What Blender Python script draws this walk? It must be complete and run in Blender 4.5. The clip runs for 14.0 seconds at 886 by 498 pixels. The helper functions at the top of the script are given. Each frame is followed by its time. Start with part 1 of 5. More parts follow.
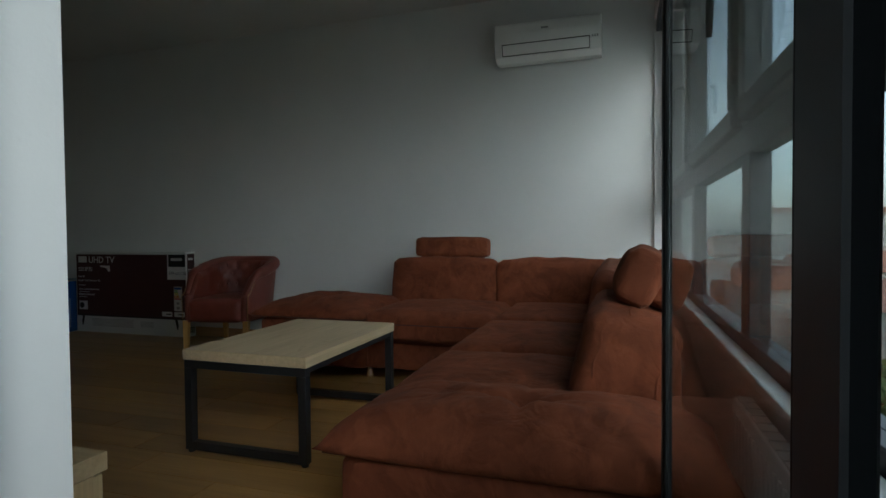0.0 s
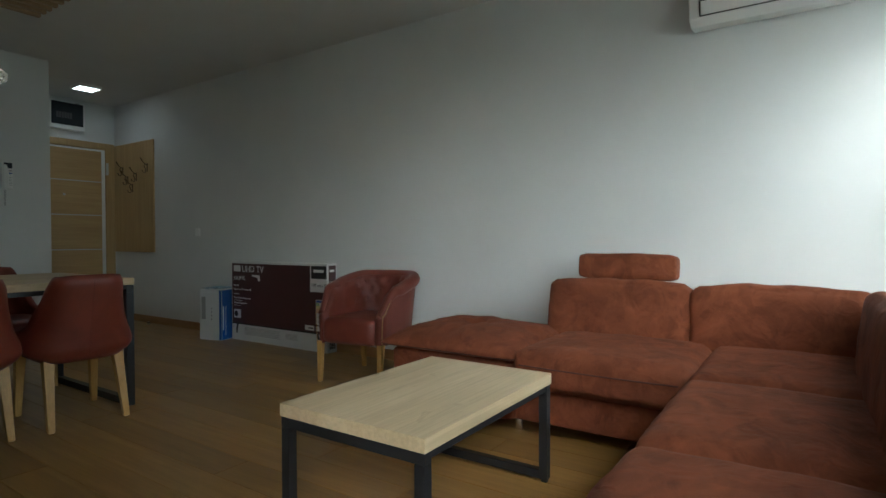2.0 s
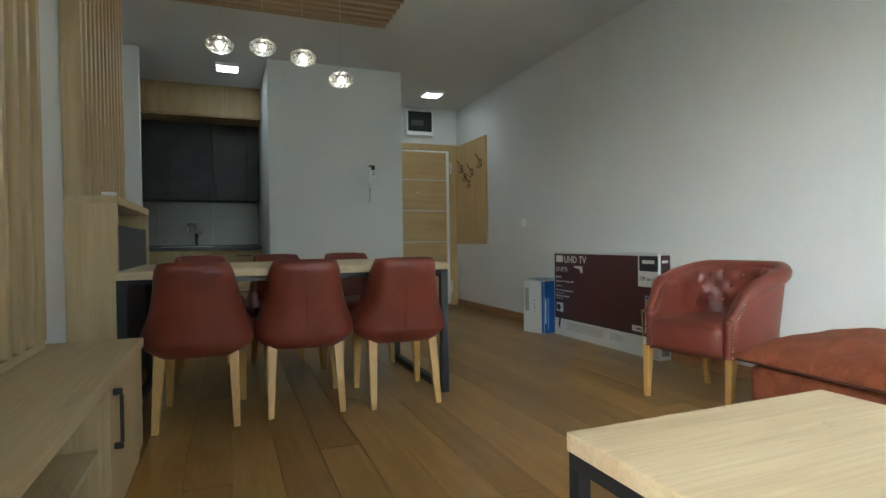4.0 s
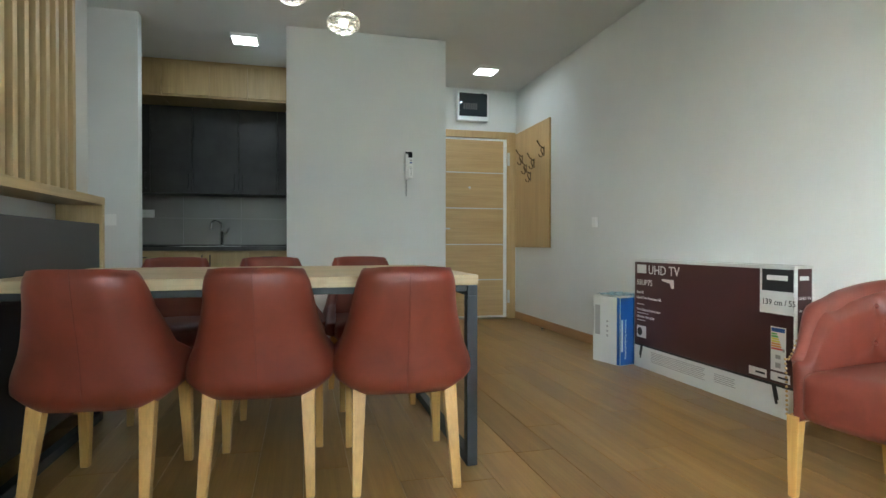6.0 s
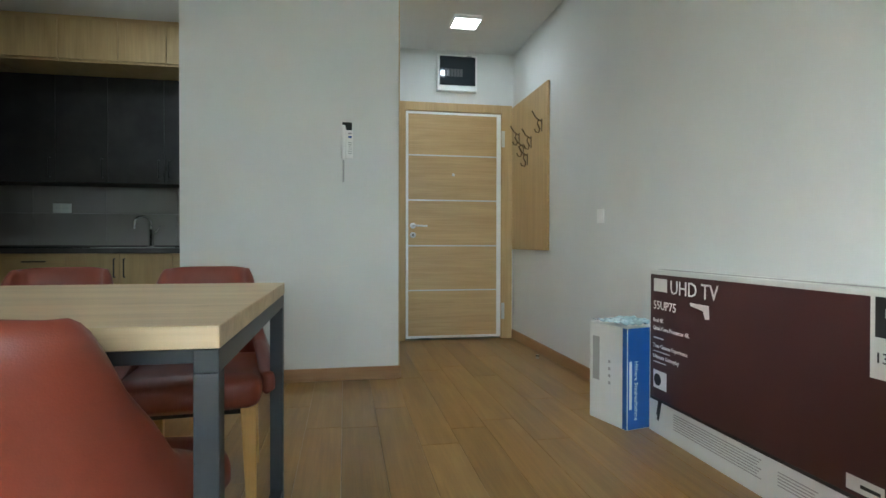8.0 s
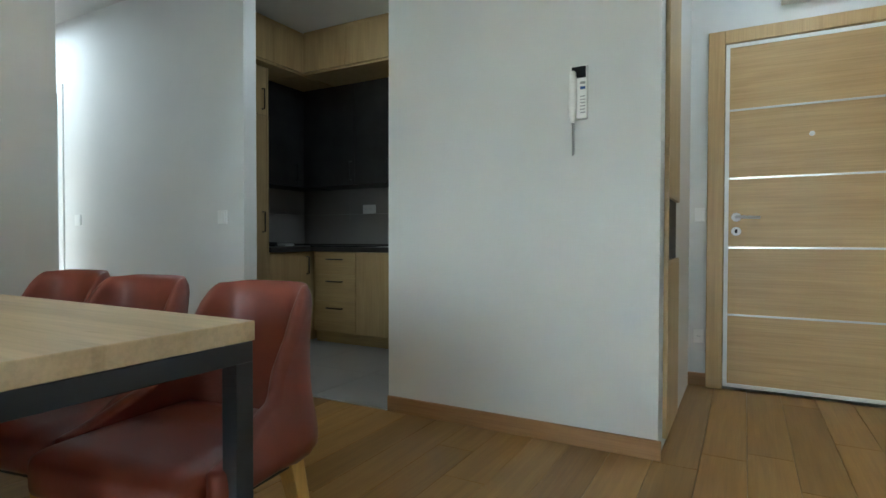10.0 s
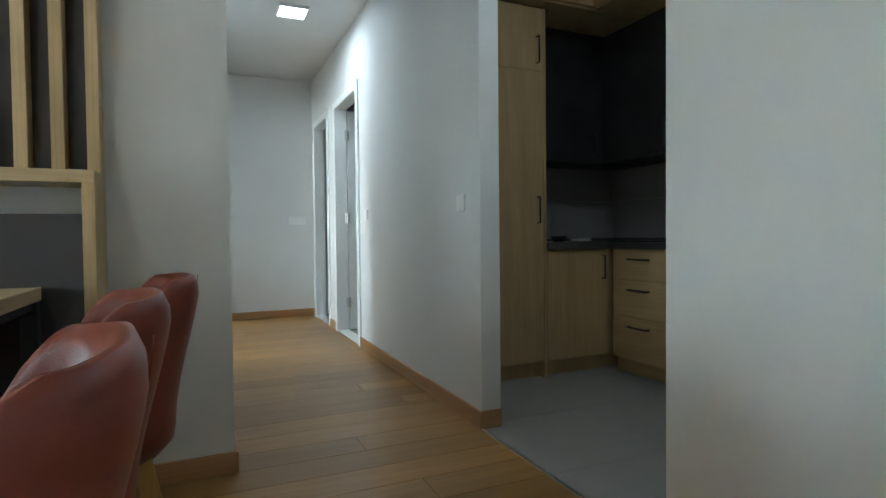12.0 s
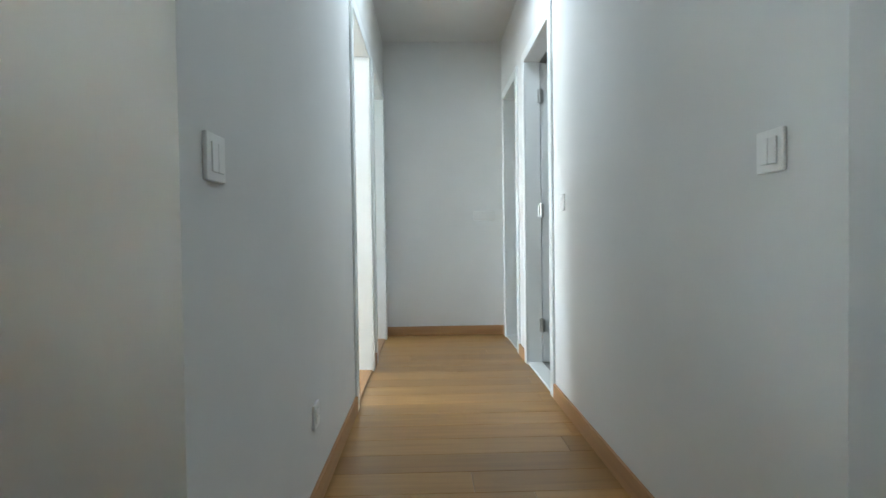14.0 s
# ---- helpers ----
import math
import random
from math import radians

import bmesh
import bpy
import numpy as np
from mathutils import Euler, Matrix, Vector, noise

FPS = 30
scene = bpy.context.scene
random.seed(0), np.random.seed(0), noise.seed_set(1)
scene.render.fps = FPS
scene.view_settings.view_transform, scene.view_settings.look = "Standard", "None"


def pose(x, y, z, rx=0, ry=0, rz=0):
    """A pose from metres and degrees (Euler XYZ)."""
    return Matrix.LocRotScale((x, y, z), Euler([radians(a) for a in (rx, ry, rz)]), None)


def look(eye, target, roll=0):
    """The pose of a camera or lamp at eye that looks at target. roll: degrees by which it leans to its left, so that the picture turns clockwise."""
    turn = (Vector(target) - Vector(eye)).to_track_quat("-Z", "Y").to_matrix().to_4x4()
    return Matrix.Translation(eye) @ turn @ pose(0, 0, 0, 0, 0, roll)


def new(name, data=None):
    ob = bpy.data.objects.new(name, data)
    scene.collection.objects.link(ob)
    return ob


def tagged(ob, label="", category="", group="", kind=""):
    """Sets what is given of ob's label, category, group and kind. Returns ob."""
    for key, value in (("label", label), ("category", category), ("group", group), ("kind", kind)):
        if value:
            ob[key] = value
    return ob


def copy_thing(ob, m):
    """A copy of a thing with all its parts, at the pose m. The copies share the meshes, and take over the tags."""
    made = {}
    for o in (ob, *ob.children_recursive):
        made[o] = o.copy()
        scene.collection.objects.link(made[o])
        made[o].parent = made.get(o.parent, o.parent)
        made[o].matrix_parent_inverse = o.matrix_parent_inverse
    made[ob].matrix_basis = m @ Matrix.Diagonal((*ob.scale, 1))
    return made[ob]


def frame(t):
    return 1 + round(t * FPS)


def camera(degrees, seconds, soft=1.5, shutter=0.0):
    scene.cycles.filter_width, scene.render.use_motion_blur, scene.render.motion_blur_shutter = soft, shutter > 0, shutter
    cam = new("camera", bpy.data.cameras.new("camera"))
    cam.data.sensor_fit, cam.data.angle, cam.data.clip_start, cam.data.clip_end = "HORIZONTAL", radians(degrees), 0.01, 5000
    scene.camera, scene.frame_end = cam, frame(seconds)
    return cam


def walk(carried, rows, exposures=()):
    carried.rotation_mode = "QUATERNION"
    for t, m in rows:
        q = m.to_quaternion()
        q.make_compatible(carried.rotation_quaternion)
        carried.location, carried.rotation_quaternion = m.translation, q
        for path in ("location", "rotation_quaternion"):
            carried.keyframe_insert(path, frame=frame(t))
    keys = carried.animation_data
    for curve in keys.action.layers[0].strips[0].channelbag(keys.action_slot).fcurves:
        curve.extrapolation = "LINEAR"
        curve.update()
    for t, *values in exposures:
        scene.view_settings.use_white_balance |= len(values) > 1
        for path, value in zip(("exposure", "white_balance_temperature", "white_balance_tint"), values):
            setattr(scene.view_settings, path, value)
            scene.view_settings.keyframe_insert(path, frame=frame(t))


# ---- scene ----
cam = camera(78.1, 14.0)
# seconds, stops, kelvin, tint
EXPOSURES = [(0.0, 1.25, 5550, -1), (0.5, 1.6, 5550, -1), (1.0, 1.85, 5600, -1), (1.5, 2.25, 5600, -1), (2.0, 2.7, 5650, -1), (3.0, 3.3, 5700, -1), (4.0, 4.0, 5750, -1),
             (6.5, 4.85, 5750, 0), (7.0, 4.8, 5700, 0), (9.5, 4.95, 5600, 0), (10.5, 4.95, 5500, -1), (11.5, 4.8, 5450, -1), (12.5, 5.05, 5500, 0), (13.0, 5.2, 5500, 1), (14.0, 5.15, 5550, 2)]
LED_POWER = ((1.08, 6.95, 0.04), (3.38, 7.24, 0.055), (-1.8, 6.09, 0.24))  # x, y, watts
# seconds, eye, target, roll
PATH = [
    (0, (-0.067, 0.356, 0.902), (1.835, 0.973, 0.851), -0.5),
    (0.5, (0.164, 0.45, 0.905), (2.032, 1.163, 0.863), -0.5),
    (1, (0.347, 0.51, 0.96), (2.126, 1.423, 0.918), -0.4),
    (1.5, (0.44, 0.565, 0.968), (2.149, 1.604, 0.931), -0.2),
    (2, (0.574, 0.65, 0.97), (2.232, 1.766, 0.936), -0.2),
    (2.5, (0.639, 0.739, 0.99), (2.185, 2.006, 0.954), -0.2),
    (3, (0.796, 0.819, 0.948), (2.107, 2.33, 0.907), -0.7),
    (3.5, (0.938, 0.885, 0.896), (1.879, 2.65, 0.86), -0.8),
    (4, (1.039, 1.039, 0.877), (1.776, 2.898, 0.847), -0.8),
    (6.5, (1.767, 2.18, 0.872), (2.261, 4.118, 0.854), 0.1),
    (7, (2.006, 2.448, 0.884), (2.571, 4.366, 0.868), -0.0),
    (9.5, (2.977, 3.866, 0.898), (2.379, 5.774, 0.866), 0.2),
    (10, (3.093, 4.188, 0.918), (2.125, 5.938, 0.88), 0.1),
    (10.5, (3.065, 4.508, 0.911), (1.852, 6.097, 0.865), -0.1),
    (11, (2.941, 4.846, 0.902), (1.521, 6.254, 0.856), -0.2),
    (11.5, (2.782, 5.166, 0.917), (1.116, 6.271, 0.867), -0.7),
    (12, (2.565, 5.418, 0.895), (0.735, 6.225, 0.847), -0.6),
    (12.5, (2.322, 5.596, 0.896), (0.396, 6.135, 0.848), -0.5),
    (13, (1.965, 5.778, 0.906), (-0.016, 6.05, 0.863), -0.7),
    (13.5, (1.594, 5.851, 0.892), (-0.403, 5.95, 0.85), -0.6),
    (14, (1.211, 5.901, 0.893), (-0.788, 5.956, 0.85), -0.8),
]
walk(cam, [(t, look(eye, target, roll)) for t, eye, target, roll in PATH], EXPOSURES)

# ---- world and light ----
world = bpy.data.worlds.new("sky")
scene.world = world
world.use_nodes = True
wn = world.node_tree.nodes
sky = wn.new("ShaderNodeTexSky")
sky.sky_type, sky.sun_disc = "NISHITA", False
sky.sun_elevation, sky.sun_rotation = radians(35), radians(231)
sky.air_density, sky.dust_density, sky.ozone_density = 1.2, 2.5, 1.0
hsv = wn.new("ShaderNodeHueSaturation")
hsv.inputs["Saturation"].default_value = 0.45
world.node_tree.links.new(sky.outputs[0], hsv.inputs["Color"])
world.node_tree.links.new(hsv.outputs[0], wn["Background"].inputs[0])
wn["Background"].inputs[1].default_value = 0.11

sun_data = bpy.data.lights.new("sun", "SUN")
sun_data.energy, sun_data.angle, sun_data.color = 0.035, radians(60), (0.96, 0.98, 1.0)
sun = new("sun", sun_data)
sun.matrix_world = look((-31, -25.1, 27.9), (0, 0, 0))


# ---- materials ----
def base_material(name, roughness=0.6, metallic=0.0):
    m = bpy.data.materials.new(name)
    m.use_nodes = True
    nt = m.node_tree
    b = nt.nodes["Principled BSDF"]
    b.inputs["Roughness"].default_value, b.inputs["Metallic"].default_value = roughness, metallic
    return m, nt, b


def coords(nt, scale, spread=0.0):
    tc, mp = nt.nodes.new("ShaderNodeTexCoord"), nt.nodes.new("ShaderNodeMapping")
    mp.inputs["Scale"].default_value = scale
    nt.links.new(tc.outputs["Object"], mp.inputs["Vector"])
    if spread:
        info, mul = nt.nodes.new("ShaderNodeObjectInfo"), nt.nodes.new("ShaderNodeMath")
        mul.operation = "MULTIPLY"
        mul.inputs[1].default_value = spread
        nt.links.new(info.outputs["Random"], mul.inputs[0])
        nt.links.new(mul.outputs[0], mp.inputs["Location"])
    return mp.outputs["Vector"]


def noise_node(nt, vec, scale, detail=4.0, rough=0.55, distort=0.0):
    n = nt.nodes.new("ShaderNodeTexNoise")
    n.inputs["Scale"].default_value, n.inputs["Detail"].default_value = scale, detail
    n.inputs["Roughness"].default_value, n.inputs["Distortion"].default_value = rough, distort
    nt.links.new(vec, n.inputs["Vector"])
    return n.outputs["Fac"]


def ramp(nt, fac, stops):
    r = nt.nodes.new("ShaderNodeValToRGB")
    while len(r.color_ramp.elements) < len(stops):
        r.color_ramp.elements.new(0.5)
    for e, (p, c) in zip(r.color_ramp.elements, stops):
        e.position, e.color = p, (*c, 1)
    nt.links.new(fac, r.inputs["Fac"])
    return r.outputs["Color"]


def mix(nt, fac, a, b, mode="MIX"):
    n = nt.nodes.new("ShaderNodeMix")
    n.data_type, n.blend_type = "RGBA", mode
    if isinstance(fac, float):
        n.inputs[0].default_value = fac
    else:
        nt.links.new(fac, n.inputs[0])
    for s, v in ((n.inputs[6], a), (n.inputs[7], b)):
        if isinstance(v, tuple):
            s.default_value = (*v, 1)
        else:
            nt.links.new(v, s)
    return n.outputs[2]


def bump(nt, bsdf, height, strength, distance=0.002):
    n = nt.nodes.new("ShaderNodeBump")
    n.inputs["Strength"].default_value, n.inputs["Distance"].default_value = strength, distance
    nt.links.new(height, n.inputs["Height"])
    nt.links.new(n.outputs[0], bsdf.inputs["Normal"])


def rough_range(nt, bsdf, fac, lo, hi):
    n = nt.nodes.new("ShaderNodeMapRange")
    n.inputs["To Min"].default_value, n.inputs["To Max"].default_value = lo, hi
    nt.links.new(fac, n.inputs["Value"])
    nt.links.new(n.outputs[0], bsdf.inputs["Roughness"])


def speckled(name, col, roughness=0.6, amount=0.12, scale=30.0, metallic=0.0, bumps=0.15):
    """A plain coloured surface with faint unevenness at two scales."""
    m, nt, b = base_material(name, roughness, metallic)
    v = coords(nt, (1, 1, 1))
    fine, broad = noise_node(nt, v, scale * 8, 3), noise_node(nt, v, scale * 0.12, 3)
    dark = tuple(c * (1 - amount) for c in col)
    light = tuple(min(1, c * (1 + amount * 0.6)) for c in col)
    nt.links.new(ramp(nt, broad, ((0.3, dark), (0.7, light))), b.inputs["Base Color"])
    bump(nt, b, fine, bumps, 0.0008)
    rough_range(nt, b, broad, roughness * 0.85, min(1.0, roughness * 1.15))
    return m


def wood(name, dark, mid, light, axis, roughness=0.45, spread=0.0, fineness=1.0, vary=0.0, knots=0.0, uneven=0.2):
    """Straight-grained wood along one local axis (0 x, 1 y, 2 z)."""
    m, nt, b = base_material(name, roughness)
    s = [22 * fineness] * 3
    s[axis] = 1.4
    v = coords(nt, s, spread)
    grain = noise_node(nt, v, 1.0, 5, 0.6, 0.6)
    s2 = [150 * fineness] * 3
    s2[axis] = 3.0
    fine = noise_node(nt, coords(nt, s2, spread), 1.0, 2, 0.5)
    s3 = [5.0] * 3
    s3[axis] = 0.7
    wide = noise_node(nt, coords(nt, s3, spread * 1.7), 1.0, 3, 0.5, 1.2)
    c1 = ramp(nt, grain, ((0.25, dark), (0.5, mid), (0.75, light)))
    c2 = ramp(nt, wide, ((0.3, dark), (0.55, mid), (0.8, light)))
    col = mix(nt, 0.45, c1, c2)
    col = mix(nt, 0.25, col, ramp(nt, fine, ((0.35, (0.55, 0.55, 0.55)), (0.6, (1, 1, 1)))), "MULTIPLY")
    if knots:
        s4 = [4.0] * 3
        s4[axis] = 1.6
        k = noise_node(nt, coords(nt, s4, spread * 2.3), 1.6, 2, 0.5, 2.0)
        col = mix(nt, knots, col, ramp(nt, k, ((0.66, (1, 1, 1)), (0.72, (0.45, 0.36, 0.3)), (0.78, (0.8, 0.75, 0.7)))), "MULTIPLY")
    if vary:
        info = nt.nodes.new("ShaderNodeObjectInfo")
        col = mix(nt, vary, col, ramp(nt, info.outputs["Random"], ((0.0, (0.62, 0.58, 0.55)), (0.5, (0.95, 0.95, 0.95)), (1.0, (1.15, 1.12, 1.05)))), "MULTIPLY")
    nt.links.new(col, b.inputs["Base Color"])
    bump(nt, b, fine, 0.12, 0.0006)
    rough_range(nt, b, grain, roughness * (1 - uneven), roughness * (1 + uneven))
    return m


def suede_material(name, dark, light):
    m, nt, b = base_material(name, 0.85)
    v = coords(nt, (1, 1, 1), 9.0)
    broad, patch, fine = noise_node(nt, v, 5, 4, 0.6, 1.5), noise_node(nt, coords(nt, (1, 1.4, 1), 5.0), 4.5, 6, 0.6, 1.4), noise_node(nt, v, 420, 2)
    c = mix(nt, 0.3, ramp(nt, broad, ((0.3, dark), (0.75, light))), ramp(nt, patch, ((0.46, dark), (0.54, light), (0.6, tuple(v * 0.85 for v in light)))))
    nt.links.new(c, b.inputs["Base Color"])
    b.inputs["Sheen Weight"].default_value, b.inputs["Sheen Roughness"].default_value = 0.03, 0.4
    b.inputs["Sheen Tint"].default_value = (0.9, 0.5, 0.35, 1)
    b.inputs["Specular IOR Level"].default_value = 0.2
    wr = noise_node(nt, coords(nt, (1, 1, 1), 4.0), 11, 3, 0.5, 1.2)
    bump(nt, b, mix(nt, 0.06, wr, fine), 0.75, 0.014)
    return m


def leather_material(name, dark, light, roughness):
    m, nt, b = base_material(name, roughness)
    v = coords(nt, (1, 1, 1), 6.0)
    broad = noise_node(nt, v, 7, 4, 0.6, 0.8)
    cell = nt.nodes.new("ShaderNodeTexVoronoi")
    cell.inputs["Scale"].default_value = 330
    nt.links.new(v, cell.inputs["Vector"])
    nt.links.new(ramp(nt, broad, ((0.3, dark), (0.7, light))), b.inputs["Base Color"])
    bump(nt, b, cell.outputs["Distance"], 0.12, 0.0012)
    rough_range(nt, b, broad, roughness * 0.85, roughness * 1.2)
    return m


def glass_material(name, tint=(1, 1, 1), roughness=0.0):
    m, nt, b = base_material(name, roughness)
    b.inputs["Base Color"].default_value = (*tint, 1)
    b.inputs["Transmission Weight"].default_value = 1.0
    b.inputs["IOR"].default_value = 1.45
    return m


def lamp_material(name, col, strength):
    m, nt, b = base_material(name, 0.4)
    b.inputs["Base Color"].default_value = (*col, 1)
    b.inputs["Emission Color"].default_value = (*col, 1)
    b.inputs["Emission Strength"].default_value = strength
    return m


PLASTER = speckled("wall paint", (0.72, 0.72, 0.705), 0.9, 0.03, 18, bumps=0.25)
CEILING = speckled("ceiling paint", (0.70, 0.70, 0.68), 0.95, 0.03, 18, bumps=0.2)
WHITE_LACQUER = speckled("white lacquer", (0.78, 0.80, 0.79), 0.35, 0.03, 12, bumps=0.05)
WHITE_PLASTIC = speckled("white plastic", (0.84, 0.84, 0.82), 0.35, 0.03, 20, bumps=0.05)
GREY_PLASTIC = speckled("grey plastic", (0.35, 0.35, 0.35), 0.4, 0.05, 20, bumps=0.05)
PARQUET = wood("oak parquet", (0.265, 0.14, 0.04), (0.365, 0.2, 0.06), (0.475, 0.29, 0.1), 1, 0.29, 31.0, 1.0, 0.7, 0.0, 0.05)
PARQUET.node_tree.nodes["Principled BSDF"].inputs["Specular IOR Level"].default_value = 0.5
SKIRTING = wood("oak skirting", (0.33, 0.17, 0.07), (0.42, 0.235, 0.10), (0.5, 0.30, 0.14), 0, 0.4, 11.0)
SKIRTING_Y = wood("oak skirting lengthwise", (0.33, 0.17, 0.07), (0.42, 0.235, 0.10), (0.5, 0.30, 0.14), 1, 0.4, 11.0)
OAK_X = wood("light oak board x", (0.44, 0.325, 0.18), (0.60, 0.46, 0.275), (0.68, 0.55, 0.355), 0, 0.5, 7.0, 0.6, 0.0, 0.25)
OAK_Y = wood("light oak board y", (0.40, 0.29, 0.15), (0.51, 0.38, 0.205), (0.59, 0.455, 0.265), 1, 0.45, 7.0, 0.8, 0.0, 0.2)
OAK_Z = wood("light oak board z", (0.42, 0.30, 0.145), (0.53, 0.39, 0.20), (0.61, 0.47, 0.26), 2, 0.45, 7.0, 0.8, 0.15)
BATTEN_X = wood("oak batten x", (0.34, 0.22, 0.12), (0.44, 0.30, 0.17), (0.52, 0.37, 0.22), 0, 0.45, 7.0)
DOOR_OAK = wood("door oak veneer", (0.42, 0.27, 0.11), (0.52, 0.35, 0.155), (0.60, 0.42, 0.20), 0, 0.42, 5.0, 1.4)
DOOR_OAK_Z = wood("door oak veneer upright", (0.42, 0.27, 0.11), (0.52, 0.35, 0.155), (0.60, 0.42, 0.20), 2, 0.42, 5.0, 1.4)
KITCHEN_OAK = wood("kitchen oak front", (0.38, 0.26, 0.11), (0.47, 0.335, 0.155), (0.54, 0.40, 0.20), 2, 0.5, 9.0, 0.7, 0.1)
KITCHEN_OAK_X = wood("kitchen oak front crosswise", (0.38, 0.26, 0.11), (0.47, 0.335, 0.155), (0.54, 0.40, 0.20), 0, 0.5, 9.0, 0.7, 0.1)
BEECH = wood("beech leg", (0.48, 0.26, 0.07), (0.58, 0.34, 0.10), (0.64, 0.40, 0.14), 2, 0.4, 13.0)
STONE_FRONT = speckled("dark stone laminate", (0.02, 0.0185, 0.018), 0.5, 0.55, 40, bumps=0.1)
WORKTOP = speckled("dark worktop", (0.05, 0.045, 0.042), 0.4, 0.3, 50)
ANTHRACITE = speckled("anthracite panel", (0.062, 0.06, 0.062), 0.6, 0.12, 20)
STEEL_BLACK = speckled("black steel", (0.013, 0.013, 0.014), 0.5, 0.3, 30)
STEEL_GREY = speckled("dark grey steel", (0.026, 0.029, 0.033), 0.45, 0.2, 30)
ALU_DARK = speckled("anthracite aluminium", (0.022, 0.024, 0.027), 0.4, 0.15, 30, bumps=0.03)
SEAL = speckled("black rubber seal", (0.008, 0.008, 0.008), 0.7, 0.2, 30)
CHROME = speckled("chrome", (0.75, 0.75, 0.75), 0.12, 0.03, 20, 1.0, 0.0)
BRUSHED = speckled("brushed steel", (0.6, 0.6, 0.58), 0.3, 0.06, 20, 1.0, 0.05)
BRONZE = speckled("bronze", (0.16, 0.11, 0.06), 0.35, 0.2, 30, 1.0, 0.05)
BRASS = speckled("brass nail", (0.5, 0.36, 0.16), 0.3, 0.2, 30, 1.0, 0.0)
SUEDE = suede_material("rust suede", (0.12, 0.033, 0.0145), (0.25, 0.074, 0.032))
SUEDE_SEAM = speckled("rust thread", (0.08, 0.025, 0.016), 0.9, 0.2, 30)
LEATHER_SEAM = speckled("rust leather seam", (0.15, 0.03, 0.016), 0.5, 0.1, 30)
LEATHER = leather_material("rust leather", (0.155, 0.031, 0.0165), (0.205, 0.043, 0.023), 0.42)
LEATHER_TUB = leather_material("oxblood leather", (0.125, 0.027, 0.017), (0.18, 0.042, 0.026), 0.42)
TILE = speckled("grey floor tile", (0.32, 0.31, 0.295), 0.5, 0.08, 14, bumps=0.1)
GROUT = speckled("light grout", (0.55, 0.54, 0.52), 0.9, 0.1, 40)
SPLASH = speckled("grey wall tile", (0.27, 0.255, 0.24), 0.32, 0.08, 10, bumps=0.05)
CARD_WHITE = speckled("white carton", (0.66, 0.66, 0.64), 0.6, 0.06, 14)
CARD_MAROON = speckled("maroon print", (0.055, 0.018, 0.017), 0.42, 0.2, 8)
CARD_BLACK = speckled("black print", (0.012, 0.012, 0.013), 0.42, 0.2, 8)
CARD_BLUE = speckled("blue print", (0.02, 0.10, 0.36), 0.4, 0.3, 14)
PRINT_WHITE = speckled("white print", (0.72, 0.71, 0.69), 0.5, 0.05, 14)
PRINT_GREY = speckled("grey print", (0.34, 0.33, 0.32), 0.5, 0.1, 14)
PRINT_RED = speckled("red print", (0.55, 0.05, 0.03), 0.5, 0.1, 14)
PRINT_ORANGE = speckled("orange print", (0.65, 0.28, 0.03), 0.5, 0.1, 14)
PRINT_YELLOW = speckled("yellow print", (0.65, 0.58, 0.05), 0.5, 0.1, 14)
PRINT_GREEN = speckled("green print", (0.12, 0.42, 0.08), 0.5, 0.1, 14)
FILM = speckled("clear plastic wrap", (0.45, 0.6, 0.68), 0.15, 0.3, 40)
WINDOW_GLASS = glass_material("window glass", (0.93, 0.97, 0.96))
DOOR_GLASS = glass_material("tinted door glass", (0.62, 0.68, 0.68))
DARK_GLASS = speckled("smoked cover", (0.025, 0.03, 0.034), 0.05, 0.1, 5, bumps=0.0)
CRYSTAL = glass_material("crystal", (1.0, 0.97, 0.9), 0.2)
LED = lamp_material("led panel", (0.93, 0.97, 1.0), 1.2)
BULB = lamp_material("warm bulb", (1.0, 0.93, 0.78), 0.45)
GRASS = speckled("grass", (0.06, 0.09, 0.03), 0.9, 0.4, 2)
LEAVES = speckled("foliage", (0.05, 0.10, 0.025), 0.8, 0.4, 5)
BARK = speckled("bark", (0.12, 0.09, 0.06), 0.9, 0.3, 10)
FACADE = speckled("pale facade", (0.36, 0.34, 0.31), 0.9, 0.12, 1)
ROOF = speckled("terracotta roof", (0.24, 0.125, 0.085), 0.85, 0.2, 3)
FAR_GLASS = speckled("far window", (0.05, 0.06, 0.07), 0.2, 0.2, 3)


# ---- building helpers ----
def add_box(bm, x0, x1, y0, y1, z0, z1, m=None):
    vs = bmesh.ops.create_cube(bm, size=1)["verts"]
    for v in vs:
        v.co = Vector((x0 + (v.co.x + 0.5) * (x1 - x0), y0 + (v.co.y + 0.5) * (y1 - y0), z0 + (v.co.z + 0.5) * (z1 - z0)))
        if m:
            v.co = m @ v.co
    return vs


def box_bm(x0, x1, y0, y1, z0, z1, bevel=0.0, seg=2, m=None):
    bm = bmesh.new()
    add_box(bm, x0, x1, y0, y1, z0, z1, None)
    if bevel:
        bmesh.ops.bevel(bm, geom=bm.edges[:], offset=bevel, segments=seg, affect="EDGES", profile=0.5)
    if m:
        bmesh.ops.transform(bm, matrix=m, verts=bm.verts)
    return bm


def boxes_bm(rows, bevel=0.0):
    bm = bmesh.new()
    for r in rows:
        add_box(bm, *r)
    if bevel:
        bmesh.ops.bevel(bm, geom=bm.edges[:], offset=bevel, segments=1, affect="EDGES", profile=0.5)
    return bm


